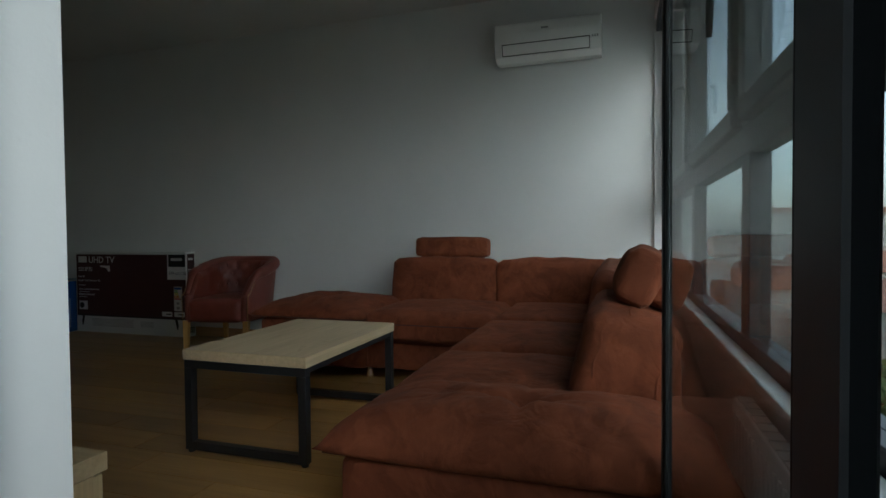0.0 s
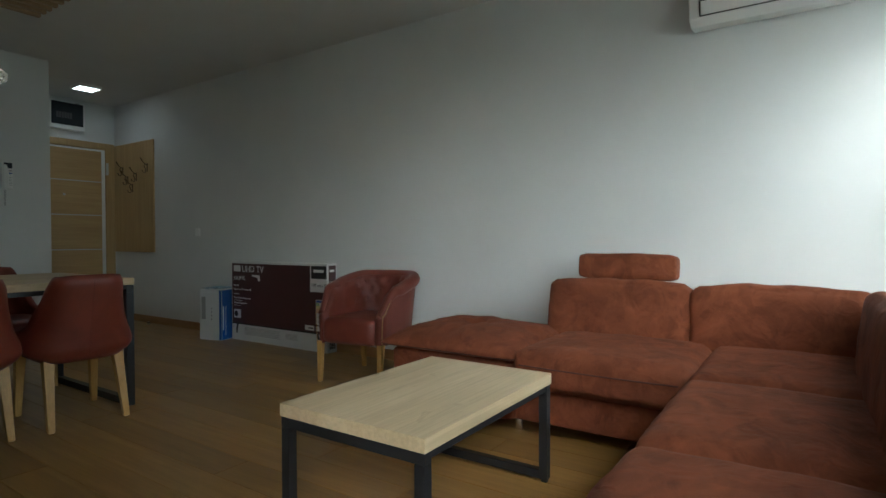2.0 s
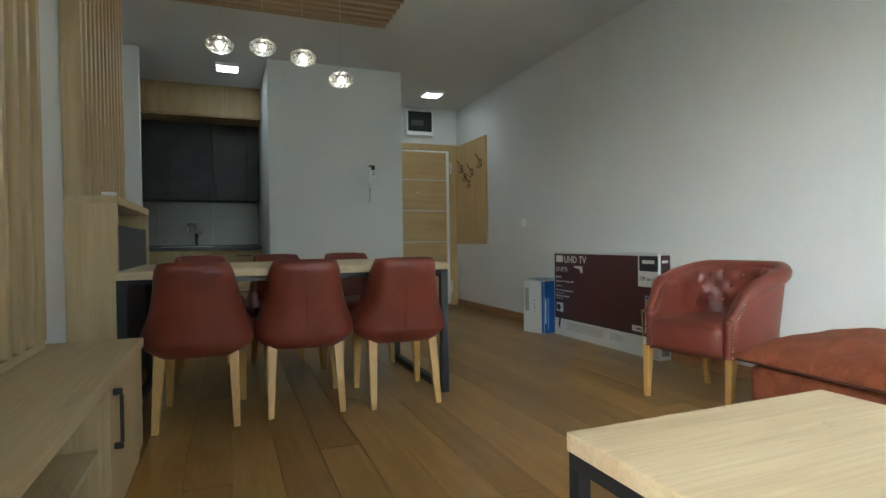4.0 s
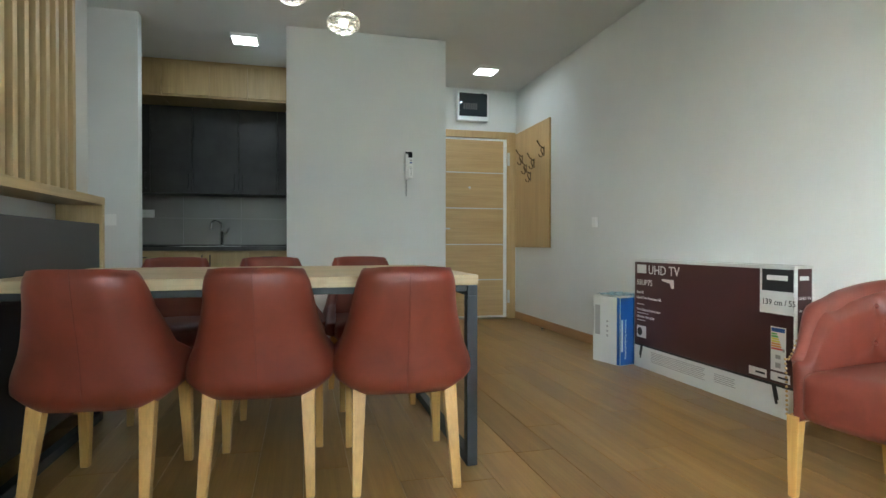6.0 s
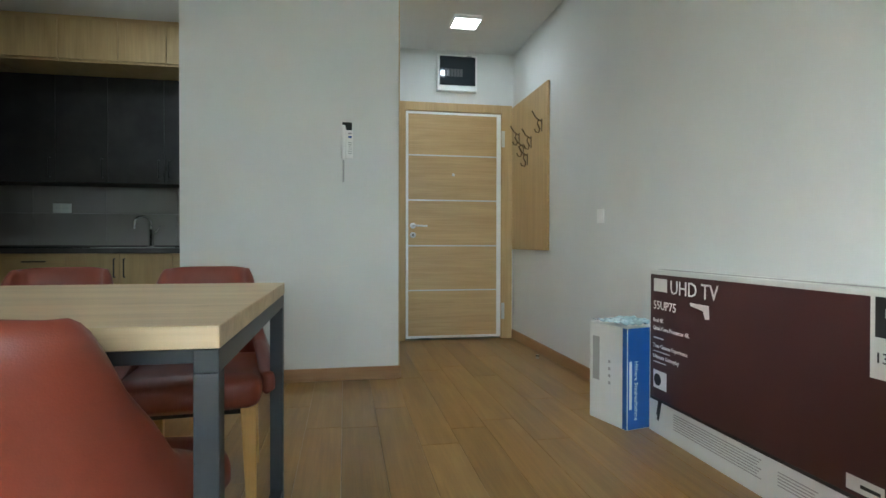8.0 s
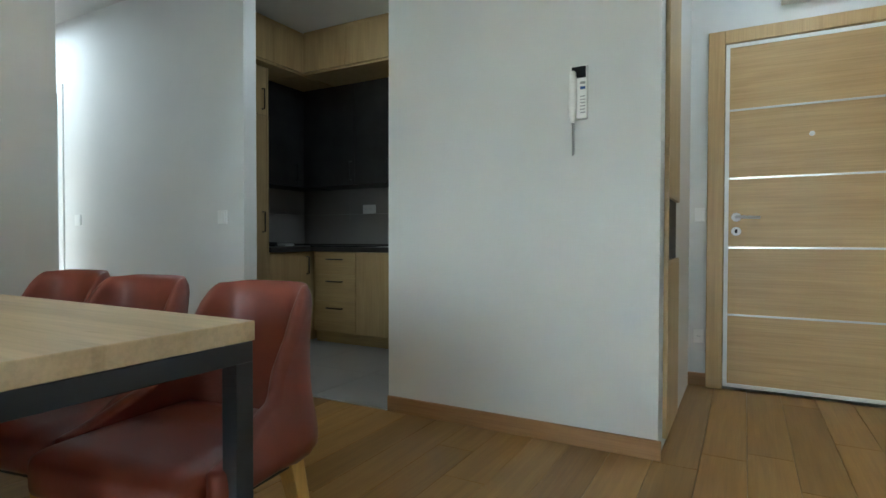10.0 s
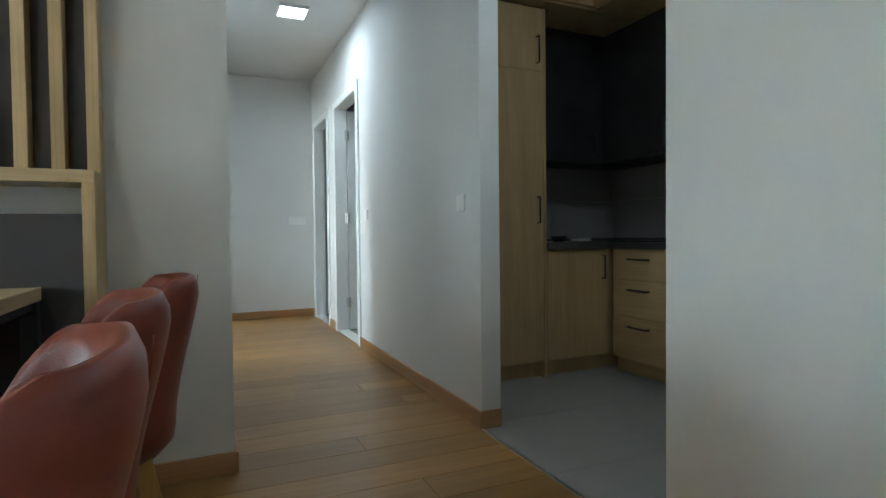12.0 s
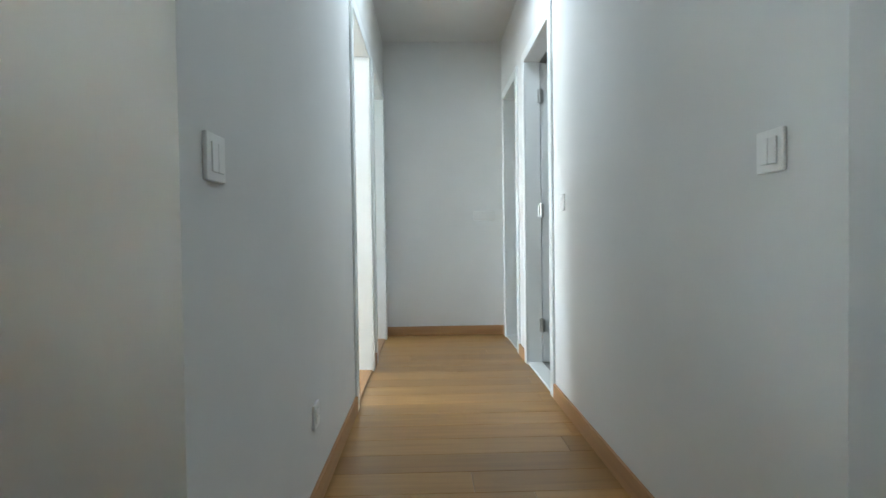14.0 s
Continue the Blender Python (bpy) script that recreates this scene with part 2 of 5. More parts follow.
def tube(bm, pts, r, seg=8):
    """A round bar along points, closed at both ends. r: one radius or one for each point."""
    pts = [Vector(p) for p in pts]
    rad = r if isinstance(r, (list, tuple)) else [r] * len(pts)
    rings, up = [], None
    for i, p in enumerate(pts):
        d = (pts[min(i + 1, len(pts) - 1)] - pts[max(i - 1, 0)]).normalized()
        if up is None:
            up = d.orthogonal().normalized()
        up = (up - d * up.dot(d)).normalized()
        side = d.cross(up)
        rings.append([bm.verts.new(p + (up * math.cos(a) + side * math.sin(a)) * rad[i]) for a in (2 * math.pi * k / seg for k in range(seg))])
    for a, b in zip(rings, rings[1:]):
        for k in range(seg):
            bm.faces.new((a[k], a[(k + 1) % seg], b[(k + 1) % seg], b[k]))
    bm.faces.new(rings[0][::-1])
    bm.faces.new(rings[-1])
    return bm


def tube_bm(pts, r, seg=8):
    return tube(bmesh.new(), pts, r, seg)


def disc_bm(c, axis, r, depth, seg=20, bevel=0.0):
    bm = bmesh.new()
    bmesh.ops.create_cone(bm, cap_ends=True, segments=seg, radius1=r, radius2=r, depth=depth)
    if bevel:
        bmesh.ops.bevel(bm, geom=[e for e in bm.edges if e.calc_face_angle(0) > 1], offset=bevel, segments=2, affect="EDGES", profile=0.5)
    bmesh.ops.transform(bm, matrix=Matrix.Translation(c) @ Vector((0, 0, 1)).rotation_difference(Vector(axis)).to_matrix().to_4x4(), verts=bm.verts)
    return bm


def make_object(name, bm, material, smooth=False):
    bmesh.ops.recalc_face_normals(bm, faces=bm.faces)
    me = bpy.data.meshes.new(name)
    bm.to_mesh(me)
    bm.free()
    me.materials.append(material)
    if smooth:
        for p in me.polygons:
            p.use_smooth = True
    return new(name, me)


def part(name, bm, material, parent, label="", smooth=False):
    ob = make_object(name, bm, material, smooth)
    ob.parent = parent
    if label:
        tagged(ob, label)
    return ob


def thing(name, m, label, category, group=""):
    ob = new(name)
    ob.empty_display_size = 0.1
    ob.matrix_basis = m
    return tagged(ob, label, category, group)


def structure(name, bm, material, label, smooth=False):
    return tagged(make_object(name, bm, material, smooth), label, "", "", "structure")


def soft_bm(x0, x1, y0, y1, z0, z1, r=0.06, puff=0.02, wrinkle=0.006, cuts=9, seed=0.0, tufts=(), m=None, scale=7.0):
    """A stuffed cushion: a rounded block, swollen on every side, with soft dents at tufts (x, y, radius, depth)."""
    bm = bmesh.new()
    bmesh.ops.create_cube(bm, size=2)
    bmesh.ops.subdivide_edges(bm, edges=bm.edges[:], cuts=cuts, use_grid_fill=True)
    h = Vector((x1 - x0, y1 - y0, z1 - z0)) / 2
    c = Vector((x0 + x1, y0 + y1, z0 + z1)) / 2
    r = min(r, min(h) * 0.98)
    inner = h - Vector((r, r, r))
    for v in bm.verts:
        u = v.co.copy()
        p = Vector((u.x * h.x, u.y * h.y, u.z * h.z))
        q = Vector([max(-inner[i], min(inner[i], p[i])) for i in range(3)])
        d = p - q
        if d.length > 1e-6:
            k = max(abs(d[i]) for i in range(3)) / r
            p = q + d.normalized() * r * max(k, 0.0)
        n = (p - q).normalized() if (p - q).length > 1e-6 else Vector((0, 0, 0))
        bulge = ((1 - u.y ** 2) * (1 - u.z ** 2), (1 - u.x ** 2) * (1 - u.z ** 2), (1 - u.x ** 2) * (1 - u.y ** 2))
        for i in range(3):
            p[i] += u[i] * puff * bulge[i] * (1.0 if i == 2 else 0.7)
        w = noise.noise((p + c) * scale + Vector((seed, seed, seed))) + 0.5 * noise.noise((p + c) * scale * 2.6 + Vector((seed, 0, seed)))
        p += n * w * wrinkle
        for tx, ty, tr, td in tufts:
            if p.z > 0:
                dist = math.hypot(p.x - tx, p.y - ty)
                p.z -= td * math.exp(-((dist / tr) ** 2))
        v.co = p + c
    if m:
        bmesh.ops.transform(bm, matrix=m, verts=bm.verts)
    return bm


def text_bm(words, size, m, depth=0.0008):
    """Raised lettering in the built-in font, in the xy plane of m."""
    cu = bpy.data.curves.new("lettering", "FONT")
    cu.body, cu.size, cu.extrude, cu.resolution_u = words, size, depth, 2
    ob = bpy.data.objects.new("lettering", cu)
    scene.collection.objects.link(ob)
    me = bpy.data.meshes.new_from_object(ob.evaluated_get(bpy.context.evaluated_depsgraph_get()))
    bm = bmesh.new()
    bm.from_mesh(me)
    bpy.data.objects.remove(ob)
    bpy.data.curves.remove(cu)
    bpy.data.meshes.remove(me)
    bmesh.ops.transform(bm, matrix=m, verts=bm.verts)
    return bm


def pad_bm(x0, x1, y0, y1, z, seed, n=40):
    """A stuffed pad with pinched seams all round at height z, buttoned in its middle, with creases running from the button."""
    bm = bmesh.new()
    sides = []
    for top in (True, False):
        grid = []
        for i in range(n + 1):
            row = []
            for j in range(n + 1):
                u, v = -1 + 2 * i / n, -1 + 2 * j / n
                fat = (max(0.0, 1 - abs(u) ** 2.6) * max(0.0, 1 - abs(v) ** 3.2)) ** 0.5
                p = Vector(((x0 + x1) / 2 + u * (x1 - x0) / 2 * (1 - 0.03 * (1 - v * v)), (y0 + y1) / 2 + v * (y1 - y0) / 2 * (1 - 0.02 * (1 - u * u)), z))
                wr = noise.noise(p * 5 + Vector((seed, 0, 0))) * 0.012 + noise.noise(p * 13 + Vector((0, seed, 0))) * 0.005
                if top:
                    d, a = math.hypot(u, v), math.atan2(v, u)
                    crease = 0.012 * math.exp(-(v / 0.05) ** 2) * (1 - u * u) + 0.008 * math.exp(-(u / 0.07) ** 2) * math.exp(-(v / 0.5) ** 2)
                    button = 0.035 * math.exp(-(d / 0.16) ** 2) + 0.006 * math.exp(-(d / 0.45) ** 2) * math.sin(a * 7 + seed)
                    p.z += 0.108 * fat + (wr - crease - button) * min(1.0, fat * 1.5)
                else:
                    p.z -= 0.05 * fat
                row.append(bm.verts.new(p))
            grid.append(row)
        sides.append(grid)
    for k, g in enumerate(sides):
        for i in range(n):
            for j in range(n):
                q = (g[i][j], g[i + 1][j], g[i + 1][j + 1], g[i][j + 1])
                bm.faces.new(q if k == 0 else q[::-1])
    bmesh.ops.remove_doubles(bm, verts=bm.verts, dist=0.0004)
    return bm


def smooth_step(a, b, x):
    t = max(0.0, min(1.0, (x - a) / (b - a)))
    return t * t * (3 - 2 * t)


def shell_bm(path, ztop, zbot, thick, shape, nu=44, nv=12, dimple=None):
    """A padded upright shell along a U-shaped plan. path(u): x, y and outward normal; shape(x, y, z, u): leans or narrows."""
    bm = bmesh.new()
    outer, inner = [], []
    for i in range(nu + 1):
        u = -1 + 2 * i / nu
        x, y, nx, ny = path(u)
        zt, zb = ztop(u), zbot(u)
        colo, coli = [], []
        for j in range(nv + 1):
            f = j / nv
            z = zb + (zt - zb) * f
            edge = min(1.0, max(0.12, math.sin(math.pi * min(1, max(0, 0.03 + 0.94 * f))) * 3.2))
            t = thick * 0.5 * min(1.0, edge) * min(1.0, 0.45 + (1 - abs(u)) * 9)
            d = dimple(u, f) if dimple else 0.0
            colo.append(bm.verts.new(shape(x + nx * t, y + ny * t, z, u)))
            coli.append(bm.verts.new(shape(x - nx * (t - d), y - ny * (t - d), z, u)))
        outer.append(colo)
        inner.append(coli)
    for i in range(nu):
        for j in range(nv):
            bm.faces.new((outer[i][j], outer[i + 1][j], outer[i + 1][j + 1], outer[i][j + 1]))
            bm.faces.new((inner[i + 1][j], inner[i][j], inner[i][j + 1], inner[i + 1][j + 1]))
        bm.faces.new((outer[i][nv], outer[i + 1][nv], inner[i + 1][nv], inner[i][nv]))
        bm.faces.new((outer[i + 1][0], outer[i][0], inner[i][0], inner[i + 1][0]))
    for j in range(nv):
        bm.faces.new((inner[0][j], outer[0][j], outer[0][j + 1], inner[0][j + 1]))
        bm.faces.new((outer[nu][j], inner[nu][j], inner[nu][j + 1], outer[nu][j + 1]))
    return bm


def taper_leg_bm(x0, y0, z0, w0, x1, y1, z1, w1, bevel=0.003):
    """A square leg from foot (x0, y0, z0) to top (x1, y1, z1)."""
    bm = bmesh.new()
    rings = []
    for x, y, z, w in ((x0, y0, z0, w0), (x1, y1, z1, w1)):
        rings.append([bm.verts.new((x + sx * w / 2, y + sy * w / 2, z)) for sx, sy in ((-1, -1), (1, -1), (1, 1), (-1, 1))])
    for k in range(4):
        bm.faces.new((rings[0][k], rings[0][(k + 1) % 4], rings[1][(k + 1) % 4], rings[1][k]))
    bm.faces.new(rings[0][::-1])
    bm.faces.new(rings[1])
    bmesh.ops.bevel(bm, geom=bm.edges[:], offset=bevel, segments=2, affect="EDGES", profile=0.5)
    return bm


# ---- the large structure ----
H = 2.66            # ceiling
XE, XW = 4.0, 0.35  # long east wall, west wall of the living room
YS, YD = 0.13, 7.95  # window wall, entrance door wall
YW = 0.03           # wall under the window
YK, YH = 6.59, 5.517  # kitchen front and corridor north side, corridor south side
XC, XB, XB2 = 0.335, 1.434, 2.785  # end of the corridor wall, block beside the kitchen
XEND = -3.77        # end of the corridor
YKB, XKL = 8.46, -0.92  # kitchen back wall, kitchen west wall


def wall(name, rows, label="smooth white painted plaster wall"):
    return structure(name, boxes_bm(rows), PLASTER, label)


structure("floor", boxes_bm([(-4.1, XE + 0.2, -0.15, 8.7, -0.25, -0.013)]), GROUT, "concrete slab under the oak parquet")
structure("ceiling", boxes_bm([(-4.1, XE + 0.2, -0.15, 8.7, H, H + 0.2)]), CEILING, "plain white painted ceiling")
wall("wall_east", [(XE, XE + 0.2, -0.15, 8.7, 0, H)])
wall("wall_entrance", [(XB2 - 0.05, 2.93, YD, YD + 0.2, 0, H), (3.94, XE, YD, YD + 0.2, 0, H), (2.93, 3.94, YD, YD + 0.2, 2.16, H)])
wall("wall_south", [(0.46, XE, -0.06, YW, 0, 0.55), (0.15, XE, -0.06, YS, 2.36, H), (0.15, 0.46, -0.06, YS, 0, 2.36), (3.975, XE, -0.06, YS, 0.55, 2.36)])
wall("wall_west", [(0.15, XW, 0.90, YH, 0, H), (0.15, XW, YS, 0.90, 2.34, H)])
wall("wall_corridor_south", [(-1.63, 0.15, YH - 0.2, YH, 0, H), (-2.70, -2.48, YH - 0.2, YH, 0, H), (XEND, -3.60, YH - 0.2, YH, 0, H),
                             (-2.48, -1.63, YH - 0.2, YH, 2.125, H), (-3.60, -2.70, YH - 0.2, YH, 2.125, H)])
wall("wall_corridor_north", [(-1.79, XC, YK, YK + 0.10, 0, H), (-2.92, -2.60, YK, YK + 0.10, 0, H), (XEND, -3.63, YK, YK + 0.10, 0, H),
                             (-2.60, -1.79, YK, YK + 0.10, 2.125, H), (-3.63, -2.92, YK, YK + 0.10, 2.125, H)])
wall("wall_corridor_end", [(XEND - 0.2, XEND, 2.3, 8.7, 0, H)])
wall("wall_block", [(XB, XB2, YK, YK + 0.12, 0, H), (XB, XB + 0.1, YK + 0.12, YKB, 0, H), (XB2 - 0.1, XB2, YK + 0.12, YD + 0.1, 0, H)])
# unseen slab, added to stop sun leaking in through the gap under the entrance door
wall("wall_light_block", [(2.6, XE + 0.2, YD + 0.2, YD + 0.3, -0.02, H)], "unseen plain wall added behind the door to keep sunlight out")
wall("wall_kitchen_back", [(XKL - 0.1, XB2, YKB, YKB + 0.15, 0, H)])
wall("wall_kitchen_west", [(XKL - 0.12, XKL, YK + 0.10, YKB, 0, H)])
wall("wall_bathroom", [(XEND, XKL - 0.12, 8.5, 8.65, 0, H), (-2.86, -2.8, YK + 0.10, 8.5, 0, H)])
wall("wall_bedroom", [(XEND, -3.5, 2.3, 2.45, 0, H), (-0.6, 0.15, 2.3, 2.45, 0, H), (-3.5, -0.6, 2.3, 2.45, 0, 0.9), (-3.5, -0.6, 2.3, 2.45, 2.35, H), (-2.62, -2.56, 2.45, YH - 0.2, 0, H)])

# loggia outside the glass door
wall("wall_loggia", [(-1.7, -1.55, -0.15, 1.5, 0, H), (-1.7, 0.15, 1.35, 1.5, 0, H), (-1.55, 0.15, -0.15, -0.05, 0, 0.95)], "white painted loggia wall and parapet")


def baseboards():
    t, h = 0.014, 0.082
    runs = [("x", XEND, -3.68, YK, -1), ("x", -2.88, -2.65, YK, -1), ("x", -1.75, XC, YK, -1), ("x", XB, XB2, YK, -1),
            ("x", -2.66, -2.52, YH, 1), ("x", -1.59, XW, YH, 1), ("x", XB2, 2.885, YD, -1)]
    rows = [("y", 0.3, YD, XE, -1), ("y", 5.12, YH, XW, 1), ("y", 3.59, 3.98, XW, 1), ("y", YH, YK, XEND, 1), ("y", YK, YK + 0.10, XC, 1), ("y", 0.92, 1.27, XW, 1)]
    for axis, a, b, at, side in runs + rows:
        lo, hi = (at, at + t) if side > 0 else (at - t, at)
        if axis == "x":
            bm = box_bm(a, b + (t if b in (XC, XB2, XW) else 0), lo, hi, 0, h, 0.003)
        else:
            bm = box_bm(lo, hi, a, b, 0, h, 0.003)
        structure("baseboard", bm, SKIRTING if axis == "x" else SKIRTING_Y, "low oak baseboard along the white wall")


baseboards()


# ---- windows and doors ----
def living_window():
    w = tagged(new("window_1"), "wide anthracite aluminium window over a white sill", "", "", "structure")
    y0, y1 = -0.05, 0.02
    x0, x1, z0, z1, zt = 0.46, 3.975, 0.55, 2.36, 1.16
    muls = (x1, 2.82, 1.66, x0)
    part("outer_frame", boxes_bm([(x0, x1, y0, y1, z0, z0 + 0.06), (x0, x1, y0, y1, z1 - 0.06, z1), (x0, x0 + 0.06, y0, y1, z0 + 0.06, z1 - 0.06),
                                  (x1 - 0.06, x1, y0, y1, z0 + 0.06, z1 - 0.06), (x0 + 0.06, x1 - 0.06, y0 + 0.003, y1 - 0.003, zt - 0.04, zt + 0.04)], 0.003), ALU_DARK, w)
    for a in muls[1:-1]:
        part("mullion", boxes_bm([(a - 0.05, a + 0.05, y0 + 0.005, y1 - 0.005, z0 + 0.06, zt - 0.04), (a - 0.05, a + 0.05, y0 + 0.005, y1 - 0.005, zt + 0.04, z1 - 0.06)], 0.003), ALU_DARK, w)
    for hi, lo in zip(muls, muls[1:]):
        a, b = lo + (0.05 if lo != x0 else 0.06), hi - (0.05 if hi != x1 else 0.06)
        p = part("pane", box_bm(a, b, -0.02, -0.012, z0 + 0.06, zt - 0.04), WINDOW_GLASS, w, "clear fixed lower glass pane")
        p.visible_shadow = False
        s0, s1, d = zt + 0.045, z1 - 0.065, 0.06
        sash = part("sash", boxes_bm([(a, b, -0.03, 0.045, s0, s0 + d), (a, b, -0.03, 0.045, s1 - d, s1), (a, a + d, -0.03, 0.045, s0 + d, s1 - d), (b - d, b, -0.03, 0.045, s0 + d, s1 - d)], 0.006), ALU_DARK, w)
        p = part("pane", box_bm(a + d, b - d, -0.006, 0.002, s0 + d, s1 - d), WINDOW_GLASS, sash, "clear glass of the opening sash")
        p.visible_shadow = False
        hx = a + d / 2
        hd = part("handle", tube_bm([(hx, 0.045, 1.62), (hx, 0.085, 1.62), (hx, 0.095, 1.6), (hx + 0.01, 0.095, 1.56), (hx + 0.02, 0.095, 1.49)], [0.011, 0.011, 0.012, 0.011, 0.009], 10), ALU_DARK, sash, "dark lever handle", True)
        part("hinge", tube_bm([(b - 0.004, 0.052, s0 + 0.03), (b - 0.004, 0.052, s0 + 0.1)], 0.009), ALU_DARK, sash, "", True)
    part("window_sill", box_bm(x0, x1, 0.022, YW + 0.035, 0.552, 0.577, 0.006), WHITE_LACQUER, w, "white window sill board")
    part("shutter_box", box_bm(x0, x1, 0.022, YS - 0.01, 2.28, 2.36, 0.004), ALU_DARK, w, "dark roller shutter casing")


def balcony_door():
    d = tagged(new("door_1"), "glazed anthracite balcony door standing open into the room", "", "", "structure")
    fx0, fx1 = 0.17, 0.25
    part("door_frame", boxes_bm([(fx0, 0.351, 0.131, 0.18, 0, 2.34), (fx0, fx1, 0.865, 0.898, 0, 2.34), (fx0, fx1, 0.18, 0.865, 2.28, 2.34), (fx0, fx1, 0.18, 0.865, 0.0, 0.03)], 0.003), ALU_DARK, d)
    m = Matrix.Translation((0.354, 0.205, 0)) @ Matrix.Rotation(radians(5.2), 4, "Z")
    L, z0, z1, f = 0.705, 0.04, 2.27, 0.075
    lf = part("leaf", boxes_bm([(0, L, -0.012, 0.012, z0, z0 + f, m), (0, L, -0.012, 0.012, z1 - f, z1, m), (0, 0.085, -0.012, 0.012, z0 + f, z1 - f, m), (L - 0.022, L, -0.012, 0.012, z0 + f, z1 - f, m)], 0.004), ALU_DARK, d)
    part("seal", boxes_bm([(L - 0.03, L - 0.022, -0.009, 0.009, z0 + f, z1 - f, m), (0.085, 0.093, -0.009, 0.009, z0 + f, z1 - f, m)]), SEAL, lf)
    p = part("pane", box_bm(0.093, L - 0.03, -0.004, 0.004, z0 + f, z1 - f, 0, 2, m), DOOR_GLASS, lf, "full-height clear glass pane")
    p.visible_shadow = False


def corridor_door(number, a, b, face, out, leaf_in, label):
    """A white lined opening in a corridor wall from x = a to b; out: the way from the corridor into the room (+1 or -1)."""
    d = tagged(new("door_%d" % number), label, "", "", "structure")
    depth = 0.2 if out < 0 else 0.10
    back = face + out * depth
    lo, hi = min(face, back), max(face, back)
    c, t, z = 0.07, 0.03, 2.125
    f0, f1 = (face - 0.014, face) if out > 0 else (face, face + 0.014)
    part("casing", boxes_bm([(a - c + t, a + t, f0, f1, 0, z + c - t), (b - t, b + c - t, f0, f1, 0, z + c - t), (a + t, b - t, f0, f1, z - t, z + c - t)], 0.003), WHITE_LACQUER, d)
    part("lining", boxes_bm([(a, a + t, lo, hi, 0, z), (b - t, b, lo, hi, 0, z), (a + t, b - t, lo, hi, z - t, z)]), WHITE_LACQUER, d)
    part("threshold", box_bm(a + t, b - t, lo, hi, 0.0, 0.012, 0.003), WHITE_LACQUER if out > 0 else SKIRTING, d)
    if leaf_in:
        y0, y1 = (back + 0.004, back + 0.8) if out > 0 else (back - 0.8, back - 0.004)
        lf = part("leaf", box_bm(a - 0.012, a + 0.028, y0, y1, 0.01, z - t - 0.006, 0.003), WHITE_LACQUER, d, "white door leaf swung into the room")
        for hz in (0.27, 1.07, 1.86):
            part("hinge", boxes_bm([(a + 0.03, a + 0.042, back - 0.02, back + 0.02, hz - 0.045, hz + 0.045), (a + 0.03, a + 0.052, back - 0.006, back + 0.006, hz - 0.05, hz + 0.05)], 0.002), BRUSHED, lf, "small brushed steel hinge")
    return d


def entrance_door():
    d = tagged(new("door_6"), "closed oak veneer entrance door with slim metal strips", "", "", "structure")
    part("door_frame", boxes_bm([(2.885, 2.977, YD - 0.035, YD + 0.06, 0, 2.175), (3.875, 3.98, YD - 0.035, YD + 0.06, 0, 2.175), (2.977, 3.875, YD - 0.035, YD + 0.06, 2.095, 2.175)], 0.004), DOOR_OAK_Z, d)
    x0, x1, z0, z1, y = 2.981, 3.871, 0.02, 2.09, YD - 0.02
    lf = part("leaf", box_bm(x0, x1, y, y + 0.06, z0, z1, 0.002), DOOR_OAK, d)
    part("leaf_border", boxes_bm([(x0, x0 + 0.022, y - 0.006, y, z0, z1), (x1 - 0.04, x1, y - 0.006, y, z0, z1), (x0 + 0.022, x1 - 0.04, y - 0.006, y, z1 - 0.022, z1), (x0 + 0.022, x1 - 0.04, y - 0.006, y, z0, z0 + 0.022)], 0.001), WHITE_PLASTIC, lf, "pale metal edge strip")
    for z in (1.693, 1.283, 0.867, 0.459):
        part("strip", box_bm(x0 + 0.022, x1 - 0.04, y - 0.004, y, z - 0.006, z + 0.006, 0.001), BRUSHED, lf, "slim brushed metal strip")
    hd = part("handle", disc_bm((3.045, y - 0.006, 1.05), (0, 1, 0), 0.027, 0.012, 20, 0.003), WHITE_PLASTIC, lf, "white rosette with a steel lever", True)
    part("lever", tube_bm([(3.045, y - 0.01, 1.05), (3.045, y - 0.05, 1.05), (3.065, y - 0.055, 1.05), (3.17, y - 0.055, 1.045)], 0.009, 10), BRUSHED, hd, "", True)
    key = part("keyhole", disc_bm((3.045, y - 0.006, 0.965), (0, 1, 0), 0.027, 0.012, 20, 0.003), WHITE_PLASTIC, lf, "white keyhole rosette", True)
    part("cylinder", box_bm(3.038, 3.052, y - 0.016, y - 0.012, 0.953, 0.977, 0.002), STEEL_BLACK, key)
    part("peephole", disc_bm((3.42, y - 0.004, 1.52), (0, 1, 0), 0.014, 0.012, 16, 0.002), BRUSHED, lf, "", True)
    for z in (1.86, 0.26):
        part("hinge", box_bm(3.873, 3.903, YD - 0.052, YD - 0.036, z - 0.075, z + 0.075, 0.003), BRUSHED, d, "pale metal door hinge")


living_window()
balcony_door()
corridor_door(2, -2.48, -1.63, YH, -1, True, "white panelled corridor doorway with its leaf swung open")
corridor_door(3, -3.60, -2.70, YH, -1, False, "white lined corridor doorway open to a bright room")
corridor_door(4, -2.60, -1.79, YK, 1, True, "white lined bathroom doorway with its leaf swung open")
corridor_door(5, -3.63, -2.92, YK, 1, False, "white lined doorway near the end of the corridor")
entrance_door()
day = bpy.data.lights.new("bedroom_daylight", "AREA")
day.shape, day.size, day.size_y, day.energy, day.color = "RECTANGLE", 2.7, 1.3, 4.5, (1.0, 0.98, 0.94)
lamp = new("bedroom_daylight", day)
lamp.matrix_world = look((-2.05, 2.33, 1.62), (-2.05, 6.0, 1.5))
